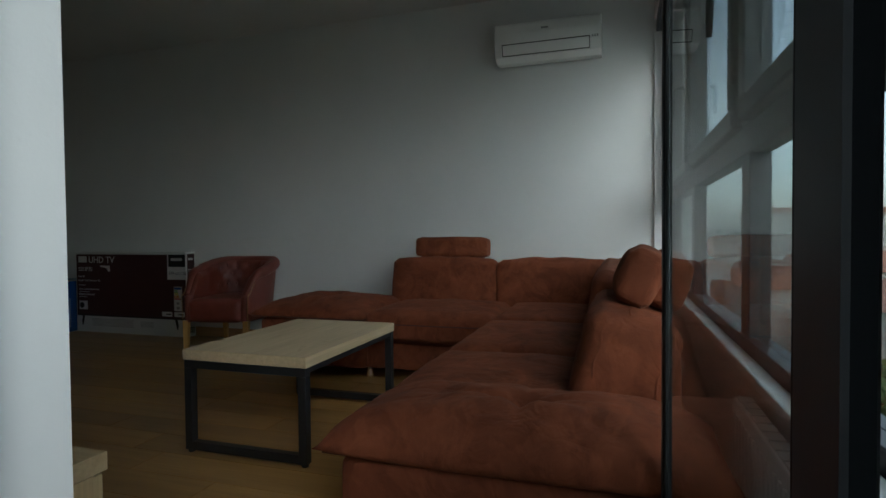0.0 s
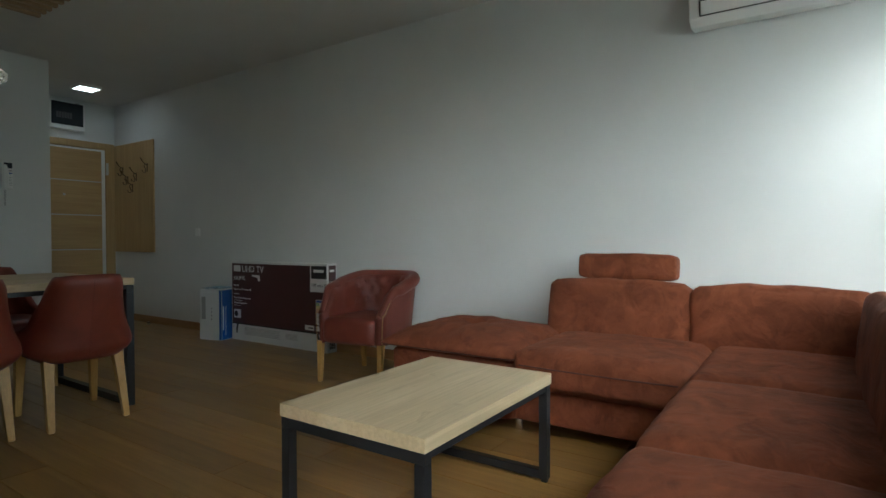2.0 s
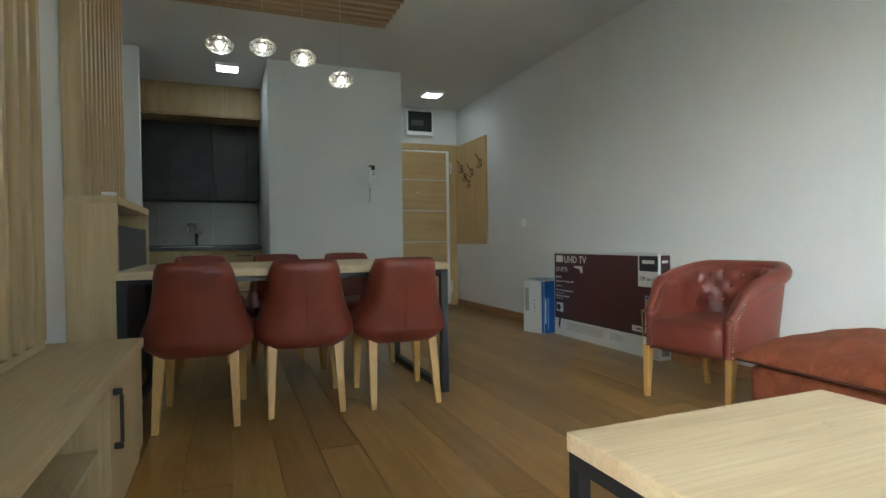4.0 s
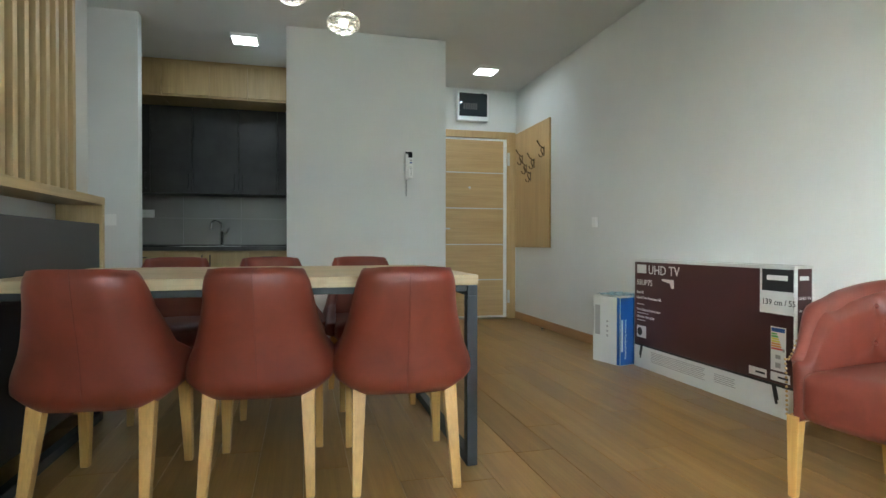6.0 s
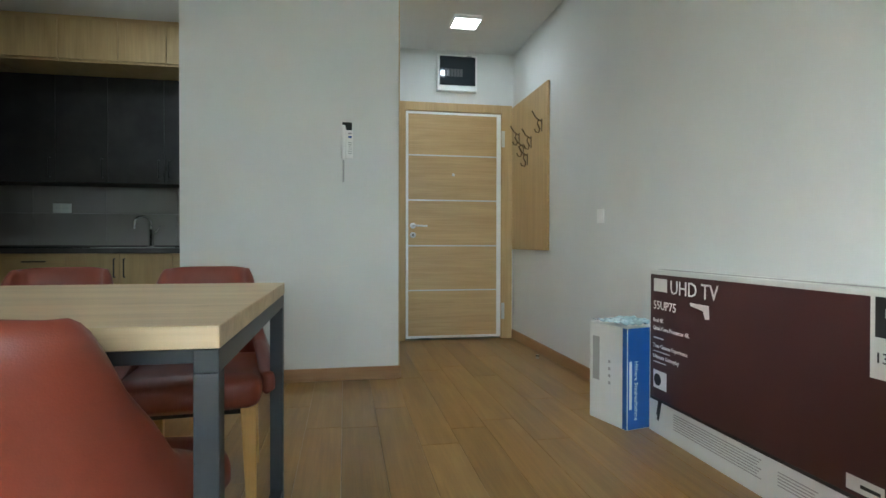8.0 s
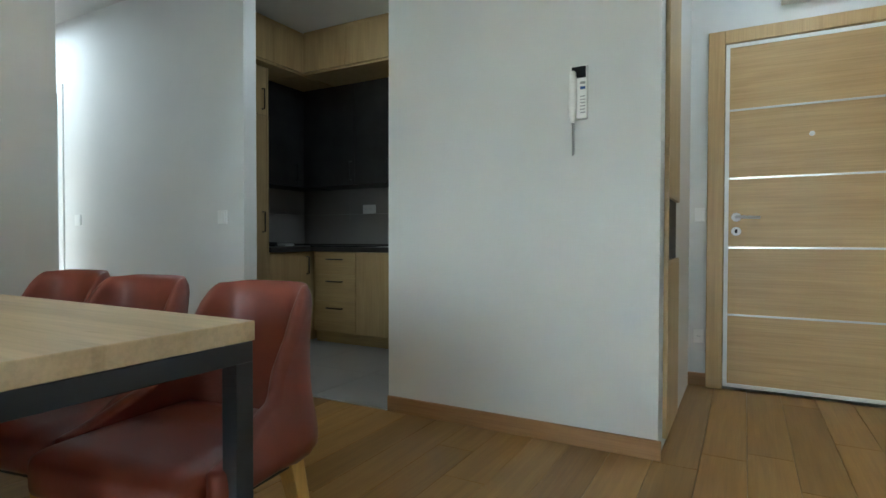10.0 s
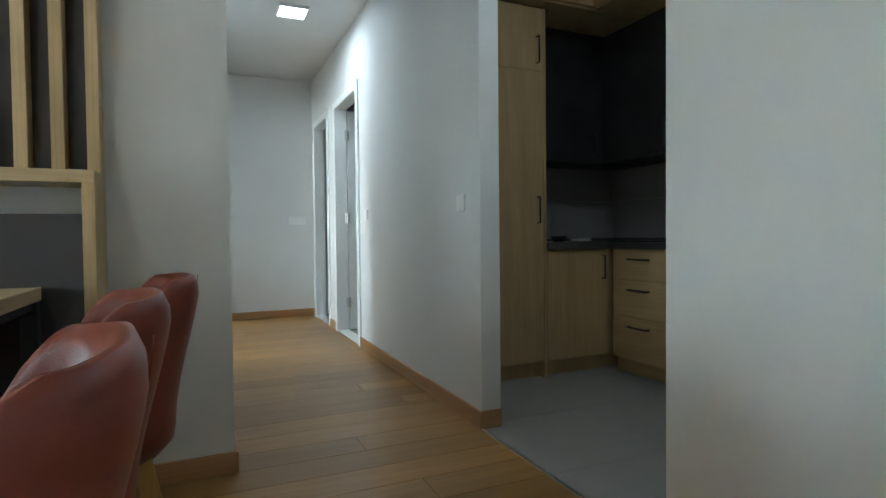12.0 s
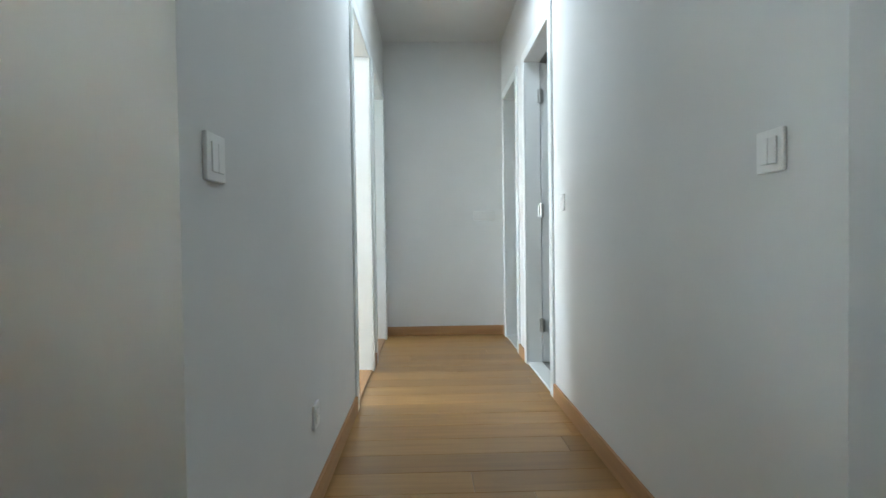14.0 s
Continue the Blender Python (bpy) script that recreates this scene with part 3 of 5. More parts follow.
w = tagged(new("window_2"), "white framed bedroom window", "", "", "structure")
part("window_frame", boxes_bm([(-3.5, -0.6, 2.34, 2.4, 0.9, 0.96), (-3.5, -0.6, 2.34, 2.4, 2.29, 2.35), (-3.5, -3.44, 2.34, 2.4, 0.96, 2.29), (-0.66, -0.6, 2.34, 2.4, 0.96, 2.29)], 0.003), WHITE_LACQUER, w)


# ---- lamps ----
def ceiling_lamp(x, y, power):
    t = thing("ceiling_light", pose(x, y, H), "square white led ceiling light, switched on", "ceiling light", "led ceiling lights")
    part("frame", boxes_bm([(-0.11, 0.11, -0.11, -0.098, -0.03, 0), (-0.11, 0.11, 0.098, 0.11, -0.03, 0), (-0.11, -0.098, -0.098, 0.098, -0.03, 0), (0.098, 0.11, -0.098, 0.098, -0.03, 0)], 0.001), WHITE_PLASTIC, t)
    part("diffuser", box_bm(-0.0975, 0.0975, -0.0975, 0.0975, -0.028, -0.004), LED, t, "glowing square diffuser")
    data = bpy.data.lights.new("led_glow", "AREA")
    data.energy, data.size, data.color = power, 0.19, (0.93, 0.97, 1.0)
    lamp = new("led_glow", data)
    lamp.location = (x, y, H - 0.035)


for x, y, power in LED_POWER:
    ceiling_lamp(x, y, power)


def pendant(x, y, z):
    t = thing("pendant_lamp", pose(x, y, z), "glowing crystal pendant lamp hanging on a thin wire", "pendant lamp", "pendants over the dining table")
    part("wire", tube_bm([(0, 0, 0.055), (0, 0, H - z - 0.03)], 0.0016, 6), BRUSHED, t)
    part("cap", disc_bm((0, 0, 0.05), (0, 0, 1), 0.014, 0.03, 14, 0.004), CHROME, t, "", True)
    part("ceiling_cup", disc_bm((0, 0, H - z - 0.02), (0, 0, 1), 0.035, 0.04, 18, 0.004), CHROME, t, "", True)
    bm = bmesh.new()
    bmesh.ops.create_uvsphere(bm, u_segments=12, v_segments=8, radius=0.021)
    part("bulb", bm, BULB, t, "lit bulb", True)
    cr, wire = bmesh.new(), bmesh.new()
    for lat in (-48, -16, 16, 48):
        a = radians(lat)
        n = 12 if abs(lat) < 30 else 8
        ring = []
        for k in range(n):
            b = 2 * math.pi * (k + (0.5 if lat in (-16, 48) else 0)) / n
            c = Vector((0.074 * math.cos(a) * math.cos(b), 0.074 * math.cos(a) * math.sin(b), 0.044 * math.sin(a)))
            nrm = Vector((math.cos(a) * math.cos(b), math.cos(a) * math.sin(b), math.sin(a) * 1.4)).normalized()
            mt = Matrix.Translation(c) @ nrm.to_track_quat("Z", "Y").to_matrix().to_4x4()
            add_box(cr, -0.0105, 0.0105, -0.0085, 0.0085, -0.005, 0.005, mt)
            ring.append(c * 1.06)
        for p, q in zip(ring, ring[1:] + ring[:1]):
            tube(wire, [p, q], 0.0018, 5)
    ob = part("crystal_cage", cr, CRYSTAL, t, "faceted clear crystal blocks")
    tagged(ob, kind="stuff").visible_shadow = False
    tagged(part("wire_cage", wire, CHROME, t), kind="stuff")
    data = bpy.data.lights.new("bulb_glow", "POINT")
    data.energy, data.shadow_soft_size, data.color = 0.06, 0.03, (1.0, 0.9, 0.74)
    lamp = new("bulb_glow", data)
    lamp.location = (x, y, z - 0.035)


for x, z in ((1.025, 2.074), (1.27, 2.088), (1.513, 2.052), (1.753, 1.935)):
    pendant(x, 4.6, z)


# ---- slatted wall panels and ceiling slats ----
def dining_panel():
    t = thing("slatted_wall_panel", pose(XW, 0, 0), "oak slatted wall unit with an anthracite back and a shelf", "wall panel")
    y0, y1, dz = 3.985, 5.115, 1.112
    part("upper_back", box_bm(0.002, 0.016, y0 + 0.04, y1 - 0.04, dz, H - 0.004), ANTHRACITE, t, "anthracite backing board")
    part("lower_back", box_bm(0.002, 0.2, y0 + 0.037, y1 - 0.037, 0.1, 0.975, 0.001), ANTHRACITE, t, "anthracite lower panel")
    part("shelf", box_bm(0.002, 0.215, y0, y1, dz - 0.04, dz, 0.002), OAK_Y, t, "oak shelf board")
    for a in (y0, y1 - 0.036):
        part("side_panel", box_bm(0.002, 0.213, a, a + 0.036, 0.0, dz - 0.04, 0.002), OAK_Z, t)
    n = 12
    me = None
    for k in range(n):
        a = y0 + 0.002 + (y1 - y0 - 0.041) * k / (n - 1)
        if k in (0, n - 1):
            ob = part("end_slat", box_bm(0.003, 0.085, 0, 0.037, dz + 0.001, H - 0.004, 0.002), OAK_Z, t)
        elif me is None:
            ob = part("slat", box_bm(0.017, 0.085, 0, 0.037, dz + 0.001, H - 0.004, 0.002), OAK_Z, t)
            me = ob.data
        else:
            ob = new("slat", me)
            ob.parent = t
        ob.location = (0, a, 0)


def tv_panel():
    t = thing("slatted_tv_panel", pose(XW, 0, 0), "tall panel of oak slats on the wall above the low cabinet", "wall panel")
    y0, y1, z0 = 1.30, 3.42, 0.505
    part("back", box_bm(0.002, 0.012, y0, y1, z0, H - 0.004), BATTEN_X, t)
    part("rail", box_bm(0.018, 0.07, y0, y1, z0, z0 + 0.03, 0.002), OAK_Y, t)
    me = None
    n = 19
    for k in range(n):
        a = y0 + (y1 - y0 - 0.035) * k / (n - 1)
        if me is None:
            ob = part("slat", box_bm(0.0125, 0.075, 0, 0.035, z0 + 0.031, H - 0.004, 0.002), OAK_Z, t)
            me = ob.data
        else:
            ob = new("slat", me)
            ob.parent = t
        ob.location = (0, a, 0)


def ceiling_slats():
    t = thing("ceiling_slat_panel", pose(0, 0, H), "row of oak slats fixed under the ceiling", "ceiling slats")
    me = None
    for k in range(16):
        if me is None:
            ob = part("slat", box_bm(XW + 0.002, 2.265, 0, 0.04, -0.06, -0.002, 0.004), BATTEN_X, t)
            me = ob.data
        else:
            ob = new("slat", me)
            ob.parent = t
        ob.location = (0, 3.86 + k * 0.0963, 0)


def shelf_box():
    t = thing("adapter_box", pose(XW + 0.178, 4.03, 1.112, 0, 0, 6), "small white plastic adapter box lying on the oak shelf", "box")
    part("case", box_bm(-0.03, 0.03, -0.04, 0.04, 0.0, 0.016, 0.004), WHITE_PLASTIC, t)
    part("lid_line", box_bm(-0.0302, 0.0302, -0.0402, 0.0402, 0.009, 0.0098), GREY_PLASTIC, t)


dining_panel()
shelf_box()
tv_panel()
ceiling_slats()


# ---- low cabinet under the television wall ----
def tv_cabinet():
    t = thing("low_tv_cabinet", pose(XW, 0, 0), "long low oak cabinet with an open middle and black handles", "cabinet")
    y0, y1, d, z = 1.285, 3.58, 0.355, 0.497
    part("top", box_bm(0.004, d + 0.01, y0, y1, z - 0.036, z, 0.002), OAK_Y, t)
    part("plinth", box_bm(0.02, d - 0.012, y0 + 0.01, y1 - 0.01, 0, 0.05), OAK_Y, t)
    part("bottom", box_bm(0.004, d - 0.02, y0, y1, 0.05, 0.07, 0.001), OAK_Y, t)
    part("back", box_bm(0.004, 0.014, y0, y1, 0.07, z - 0.036), OAK_Y, t)
    for a in (y0, 1.885, 2.92, y1 - 0.02):
        part("upright", box_bm(0.014, d - 0.02, a, a + 0.02, 0.07, z - 0.036, 0.001), OAK_Z, t)
    part("shelf", box_bm(0.014, d - 0.03, 1.905, 2.92, 0.25, 0.27, 0.001), OAK_Y, t)
    for a, b, hy in ((y0 + 0.002, 1.9, 1.845), (2.923, y1 - 0.002, 2.98)):
        dr = part("door", box_bm(d - 0.019, d, a, b, 0.054, z - 0.04, 0.0015), OAK_Z, t)
        part("handle", boxes_bm([(d, d + 0.026, hy - 0.009, hy + 0.009, 0.415, 0.433), (d, d + 0.026, hy - 0.009, hy + 0.009, 0.247, 0.265), (d + 0.018, d + 0.028, hy - 0.009, hy + 0.009, 0.265, 0.415)], 0.002), STEEL_BLACK, dr, "square black metal bar handle")


tv_cabinet()


# ---- tables ----
def steel_table(name, label, category, x0, x1, y0, y1, z, top_t, leg_x, bar, top_mat, steel, feet=True):
    t = thing(name, pose((x0 + x1) / 2, (y0 + y1) / 2, 0), label, category)
    a, b = (x1 - x0) / 2, (y1 - y0) / 2
    part("tabletop", box_bm(-a, a, -b, b, z - top_t, z, 0.0025), top_mat, t, "pale oak laminate tabletop")
    zb = z - top_t
    base = 0.012 if feet else 0.0
    in_y = 0.004
    for s in (-1, 1):
        lx = s * (a - leg_x)
        for sy in (-1, 1):
            yy = sy * (b - in_y - bar / 2)
            part("leg", box_bm(lx - bar / 2, lx + bar / 2, yy - bar / 2, yy + bar / 2, base, zb - bar, 0.002), steel, t)
            if feet:
                part("foot", disc_bm((lx, yy, 0.006), (0, 0, 1), 0.014, 0.012, 14), STEEL_BLACK, t, "", True)
        part("floor_bar", box_bm(lx - bar / 2 + 0.001, lx + bar / 2 - 0.001, -b + in_y + bar, b - in_y - bar, base, base + bar, 0.002), steel, t)
        part("top_bar", box_bm(lx - bar / 2, lx + bar / 2, -b + in_y, b - in_y, zb - bar, zb - 0.001, 0.002), steel, t)
    for sy in (-1, 1):
        yy = sy * (b - in_y - bar / 2)
        part("side_bar", box_bm(-a + leg_x + bar / 2, a - leg_x - bar / 2, yy - 0.0125, yy + 0.0125, zb - 0.026, zb - 0.001, 0.002), steel, t)
    return t


steel_table("coffee_table", "oak topped coffee table on a black square-tube frame", "coffee table", 1.757, 2.625, 1.508, 2.098, 0.434, 0.043, 0.021, 0.035, OAK_X, STEEL_BLACK)
steel_table("dining_table", "long oak dining table on dark steel frames", "dining table", 0.555, 2.228, 3.96, 4.968, 0.752, 0.04, 0.023, 0.042, OAK_X, STEEL_GREY, False)


# ---- dining chairs ----
def dining_chair():
    t = thing("dining_chair", pose(0, 0, 0), "rust leather dining chair with a curved back and beech legs", "chair", "chairs round the dining table")

    def path(u):
        a = abs(u)
        s = 1 if u >= 0 else -1
        hw = 0.222
        if a < 0.5:
            f = a / 0.5 * math.pi / 2
            e = 0.62
            x, y = hw * math.sin(f) ** e, -0.05 - 0.17 * math.cos(f) ** e
            nx, ny = math.sin(f), -math.cos(f)
        else:
            f = (a - 0.5) / 0.5
            x, y = hw + 0.004 * f, -0.05 + 0.23 * f
            nx, ny = 1.0, 0.0
        return s * x, y, s * nx, ny

    def ztop(u):
        a = abs(u)
        return 0.795 - 0.006 * smooth_step(0.1, 0.3, a) - 0.024 * smooth_step(0.34, 0.41, a) - 0.22 * smooth_step(0.40, 0.56, a) - 0.09 * smooth_step(0.46, 1.0, a)

    def zbot(u):
        return 0.335 + 0.05 * smooth_step(0.2, 0.6, abs(u))

    def shape(x, y, z, u):
        k = smooth_step(0.38, 0.70, z) * 0.85 + smooth_step(0.6, 0.82, z) * 0.15
        hip = 1 + 0.07 * math.exp(-(((z - 0.43) / 0.07) ** 2)) - 0.10 * smooth_step(0.40, 0.33, z)
        return Vector((x * (1 - 0.265 * k) * hip, y * 1.0 - 0.075 * smooth_step(0.40, 0.82, z) + 0.03 * smooth_step(0.40, 0.33, z), z))

    back = part("backrest", shell_bm(path, ztop, zbot, 0.05, shape, 60, 18), LEATHER, t, "curved leather back shell", True)
    part("seam", tube_bm([(0, -0.2455 - 0.075 * smooth_step(0.40, 0.82, z) + 0.03 * smooth_step(0.40, 0.33, z), z) for z in [0.37 + 0.42 * i / 16 for i in range(17)]], 0.0011, 5), LEATHER_SEAM, back, "stitched seam", True)
    part("seat", soft_bm(-0.215, 0.215, -0.19, 0.265, 0.355, 0.462, 0.035, 0.014, 0.0012, 12, 3.0), LEATHER, t, "padded leather seat", True)
    part("seat_frame", box_bm(-0.18, 0.18, -0.16, 0.22, 0.335, 0.36, 0.004), STEEL_BLACK, t)
    for sx in (-1, 1):
        part("leg", taper_leg_bm(sx * 0.178, -0.232, 0, 0.03, sx * 0.165, -0.15, 0.362, 0.05), BEECH, t)
        part("leg", taper_leg_bm(sx * 0.19, 0.235, 0, 0.03, sx * 0.18, 0.215, 0.362, 0.05), BEECH, t)
    return t


first = dining_chair()
first.matrix_basis = pose(0.91, 4.085, 0, 0, 0, -4)
for x, y, turn in ((1.425, 4.105, -4), (1.93, 4.045, -3), (0.905, 5.09, 190), (1.42, 5.045, 190), (1.925, 5.05, 186)):
    copy_thing(first, pose(x, y, 0, 0, 0, turn))


# ---- corner sofa ----
def corner_sofa():
    t = thing("corner_sofa", pose(0, 0, 0), "rust suede corner sofa with loose back cushions and adjustable headrests", "sofa")
    for r in ((1.07, 3.9, 0.22, 1.0, 0.075, 0.27), (3.0, 3.9, 0.995, 2.6, 0.075, 0.27)):
        part("base", soft_bm(*r, 0.03, 0.004, 0.002, 12, r[0]), SUEDE, t, "", True)
    part("back_frame", soft_bm(1.5, 3.93, 0.185, 0.30, 0.09, 0.60, 0.03, 0.006, 0.003, 14, 2.0), SUEDE, t, "", True)
    part("back_frame", soft_bm(3.76, 3.93, 0.34, 1.96, 0.09, 0.62, 0.05, 0.01, 0.003, 14, 4.0), SUEDE, t, "", True)
    seats = ((1.42, 2.045, 0.4, 1.045), (2.05, 2.825, 0.4, 1.045), (2.83, 3.66, 0.4, 1.045), (2.93, 3.68, 1.05, 1.845))
    for k, (a, b, c, d) in enumerate(seats):
        s = part("seat_cushion", soft_bm(a, b, c, d, 0.255, 0.445, 0.055, 0.022, 0.005, 18, 5.0 + k * 3), SUEDE, t, "", True)
    front = lambda y: 2.9285 - 0.0146 * (1 - ((y - 1.4475) / 0.3975) ** 2)
    part("piping", tube_bm([(front(y), y, 0.372) for y in [1.09 + 0.71 * i / 20 for i in range(21)]], 0.0035, 6), SUEDE_SEAM, s, "", True)
    lean = lambda c, ax, deg: Matrix.Translation(c) @ Matrix.Rotation(radians(deg), 4, ax) @ Matrix.Translation(-Vector(c))
    backs = [(3.53, 3.76, 1.165, 1.925, 0.375, 0.735, lean((3.6, 1.5, 0.4), "Y", 9)), (3.53, 3.76, 0.40, 1.155, 0.375, 0.73, lean((3.6, 0.8, 0.4), "Y", 9)),
             (2.12, 3.50, 0.27, 0.50, 0.375, 0.755, lean((2.8, 0.45, 0.4), "X", 8)), (1.46, 2.11, 0.245, 0.50, 0.375, 0.685, lean((1.8, 0.4, 0.4), "X", 13))]
    for k, b in enumerate(backs):
        c = part("back_cushion", soft_bm(*b[:6], 0.05, 0.024 if k < 2 else 0.02, 0.009, 20, 20.0 + k * 5, (), b[6]), SUEDE, t, "plump suede back cushion", True)
        if k >= 2:
            pts = [b[6] @ Vector((b[1] - 0.05 - (b[1] - b[0] - 0.1) * i / 20, (b[2] + b[3]) / 2 + 0.02 + 0.003 * math.sin(i * 1.1), b[5] + 0.019 * (1 - (2 * i / 20 - 1) ** 4) - 0.002)) for i in range(21)]
            part("piping", tube_bm(pts, 0.0035, 6), SUEDE, c, "", True)
        if k == 3:
            for yy in (b[2] + 0.045, b[3] - 0.045):
                pts = [b[6] @ Vector((b[0] + 0.003 - 0.012 * math.sin(math.pi * i / 14), yy + 0.004 * math.sin(i), b[4] + 0.04 + (b[5] - b[4] - 0.08) * i / 14)) for i in range(15)]
                part("piping", tube_bm(pts, 0.004, 6), SUEDE, c, "", True)
    part("headrest", soft_bm(3.65, 3.775, 1.24, 1.775, 0.742, 0.882, 0.028, 0.006, 0.004, 12, 41.0, (), lean((3.72, 1.5, 0.8), "Y", 6)), SUEDE, t, "padded headrest roll", True)
    for x, y, z, tilt, w in ((1.80, 0.30, 0.77, 24, 0.44), (1.86, 0.215, 0.755, 20, 0.43)):
        m = Matrix.Translation((x, y, z)) @ Matrix.Rotation(radians(tilt), 4, "X")
        part("headrest", soft_bm(-w / 2, w / 2, -0.055, 0.055, -0.08, 0.08, 0.03, 0.018, 0.006, 16, x * 9, (), m, 9.0), SUEDE, t, "padded headrest roll", True)
    for r in ((1.085, 1.47, 0.22, 1.0, 0.075, 0.375), (2.955, 3.72, 1.85, 2.605, 0.075, 0.375)):
        part("armrest_base", soft_bm(*r, 0.03, 0.006, 0.003, 14, r[0] * 3), SUEDE, t, "", True)
    for r, seed, seam in (((1.05, 1.49, 0.12, 1.05, 0.40), 5.0, True), ((2.905, 3.70, 1.82, 2.655, 0.40), 9.0, False)):
        arm = part("armrest", pad_bm(*r, seed), SUEDE, t, "tufted flat armrest pad", True)
        x0, x1, y0, y1, z = r
        edge = [(x0 + 0.02, y0 + 0.02), (x1 - 0.02, y0 + 0.02), (x1 - 0.02, y1 - 0.02), (x0 + 0.02, y1 - 0.02)]
        part("piping", tube_bm([(x, y, z - 0.012) for x, y in edge + edge[:1]], 0.0035, 6), SUEDE_SEAM, arm, "stitched edge seam", True)
    for x, y in ((1.2, 0.9), (2.9, 0.9), (3.1, 1.88), (3.1, 2.54), (3.84, 2.54), (1.2, 0.3)):
        part("foot", disc_bm((x, y, 0.04), (0, 0, 1), 0.022, 0.08, 18, 0.003), CHROME, t, "short chrome foot", True)
    return t


corner_sofa()


# ---- tub armchair ----
def armchair():
    t = thing("tub_armchair", pose(3.51, 3.256, 0, 0, 0, -80), "buttoned oxblood leather tub armchair with brass nail trim", "armchair")

    def path(u):
        a, s = abs(u), (1 if u >= 0 else -1)
        hw = 0.233
        if a < 0.5:
            f = a / 0.5 * math.pi / 2
            return s * hw * math.sin(f) ** 0.8, 0.02 + 0.25 * math.cos(f) ** 0.8, s * math.sin(f), math.cos(f)
        f = (a - 0.5) / 0.5
        return s * (hw - 0.012 * f), 0.02 - 0.29 * f, s * 1.0, 0.0

    def ztop(u):
        a = abs(u)
        return 0.705 - 0.075 * smooth_step(0.2, 0.75, a) - 0.165 * smooth_step(0.74, 1.0, a)

    def zbot(u):
        return 0.265

    def shape(x, y, z, u):
        k = smooth_step(0.3, 0.72, z)
        return Vector((x * (1 + 0.07 * k), y + 0.035 * k * (1 if abs(u) < 0.6 else smooth_step(1.0, 0.6, abs(u))), z))

    buttons = []
    for row, f in enumerate((0.58, 0.75, 0.9)):
        for k in range(-3, 4):
            u = (k + (0.5 if row % 2 else 0)) * 0.13
            if abs(u) < 0.42:
                buttons.append((u, f))

    def dimple(u, f):
        return -0.016 * smooth_step(0.45, 0.6, f) * smooth_step(0.6, 0.45, abs(u)) + 0.02 * sum(math.exp(-((u - bu) / 0.03) ** 2 - ((f - bf) / 0.06) ** 2) for bu, bf in buttons)

    sh = part("tub_shell", shell_bm(path, ztop, zbot, 0.075, shape, 96, 30, dimple), LEATHER_TUB, t, "buttoned leather back and arms", True)
    roll = []
    for i in range(61):
        u = -0.97 + 1.94 * i / 60
        x, y, nx, ny = path(u)
        roll.append(shape(x + nx * (0.026 - 0.016 * smooth_step(0.7, 0.95, abs(u))), y + ny * 0.026, ztop(u) - 0.006, u))
    part("rolled_edge", tube_bm(roll, [0.043 - 0.022 * smooth_step(0.68, 0.95, abs(-1 + 2 * i / 60)) for i in range(61)], 12), LEATHER_TUB, t, "rolled leather top edge", True)
    for bu, bf in buttons:
        x, y, nx, ny = path(bu)
        z = zbot(bu) + (ztop(bu) - zbot(bu)) * bf
        p = shape(x - nx * 0.035, y - ny * 0.035, z, bu)
        bm = bmesh.new()
        bmesh.ops.create_uvsphere(bm, u_segments=10, v_segments=6, radius=0.01, matrix=Matrix.Translation(p))
        part("button", bm, LEATHER_TUB, sh, "", True)
    for side in (-1, 1):
        nails = bmesh.new()
        x, y, nx, ny = path(side * 1.0)
        line = [shape(x + nx * 0.037, y - 0.004, 0.28 + (ztop(1.0) - 0.275) * k / 12, side * 1.0) for k in range(13)]
        for k in range(1, 14):
            u = side * (1.0 - 0.018 * k)
            x, y, nx, ny = path(u)
            line.append(shape(x + nx * 0.034, y - 0.002, ztop(u) + 0.002, u))
        for p in line:
            bmesh.ops.create_icosphere(nails, subdivisions=1, radius=0.0055, matrix=Matrix.Translation(p))
        part("nail_trim", nails, BRASS, t, "row of small brass upholstery nails", True)
    part("seat", soft_bm(-0.206, 0.206, -0.295, 0.22, 0.27, 0.44, 0.04, 0.018, 0.003, 14, 9.0), LEATHER_TUB, t, "padded leather seat", True)
    for x, y, tx, ty in ((-0.235, -0.27, -0.238, -0.255), (0.235, -0.27, 0.238, -0.255), (-0.2, 0.24, -0.19, 0.2), (0.2, 0.24, 0.19, 0.2)):
        part("leg", taper_leg_bm(x, y, 0, 0.026, tx, ty, 0.28, 0.042), BEECH, t)


armchair()


# ---- cartons by the wall ----
def on_face(y, z):
    """Lettering frame on the long face of the carton, which looks towards -x; text runs towards -y."""
    return Matrix.Translation((3.8745, y, z)) @ Matrix(((0, 0, -1, 0), (-1, 0, 0, 0), (0, 1, 0, 0), (0, 0, 0, 1)))


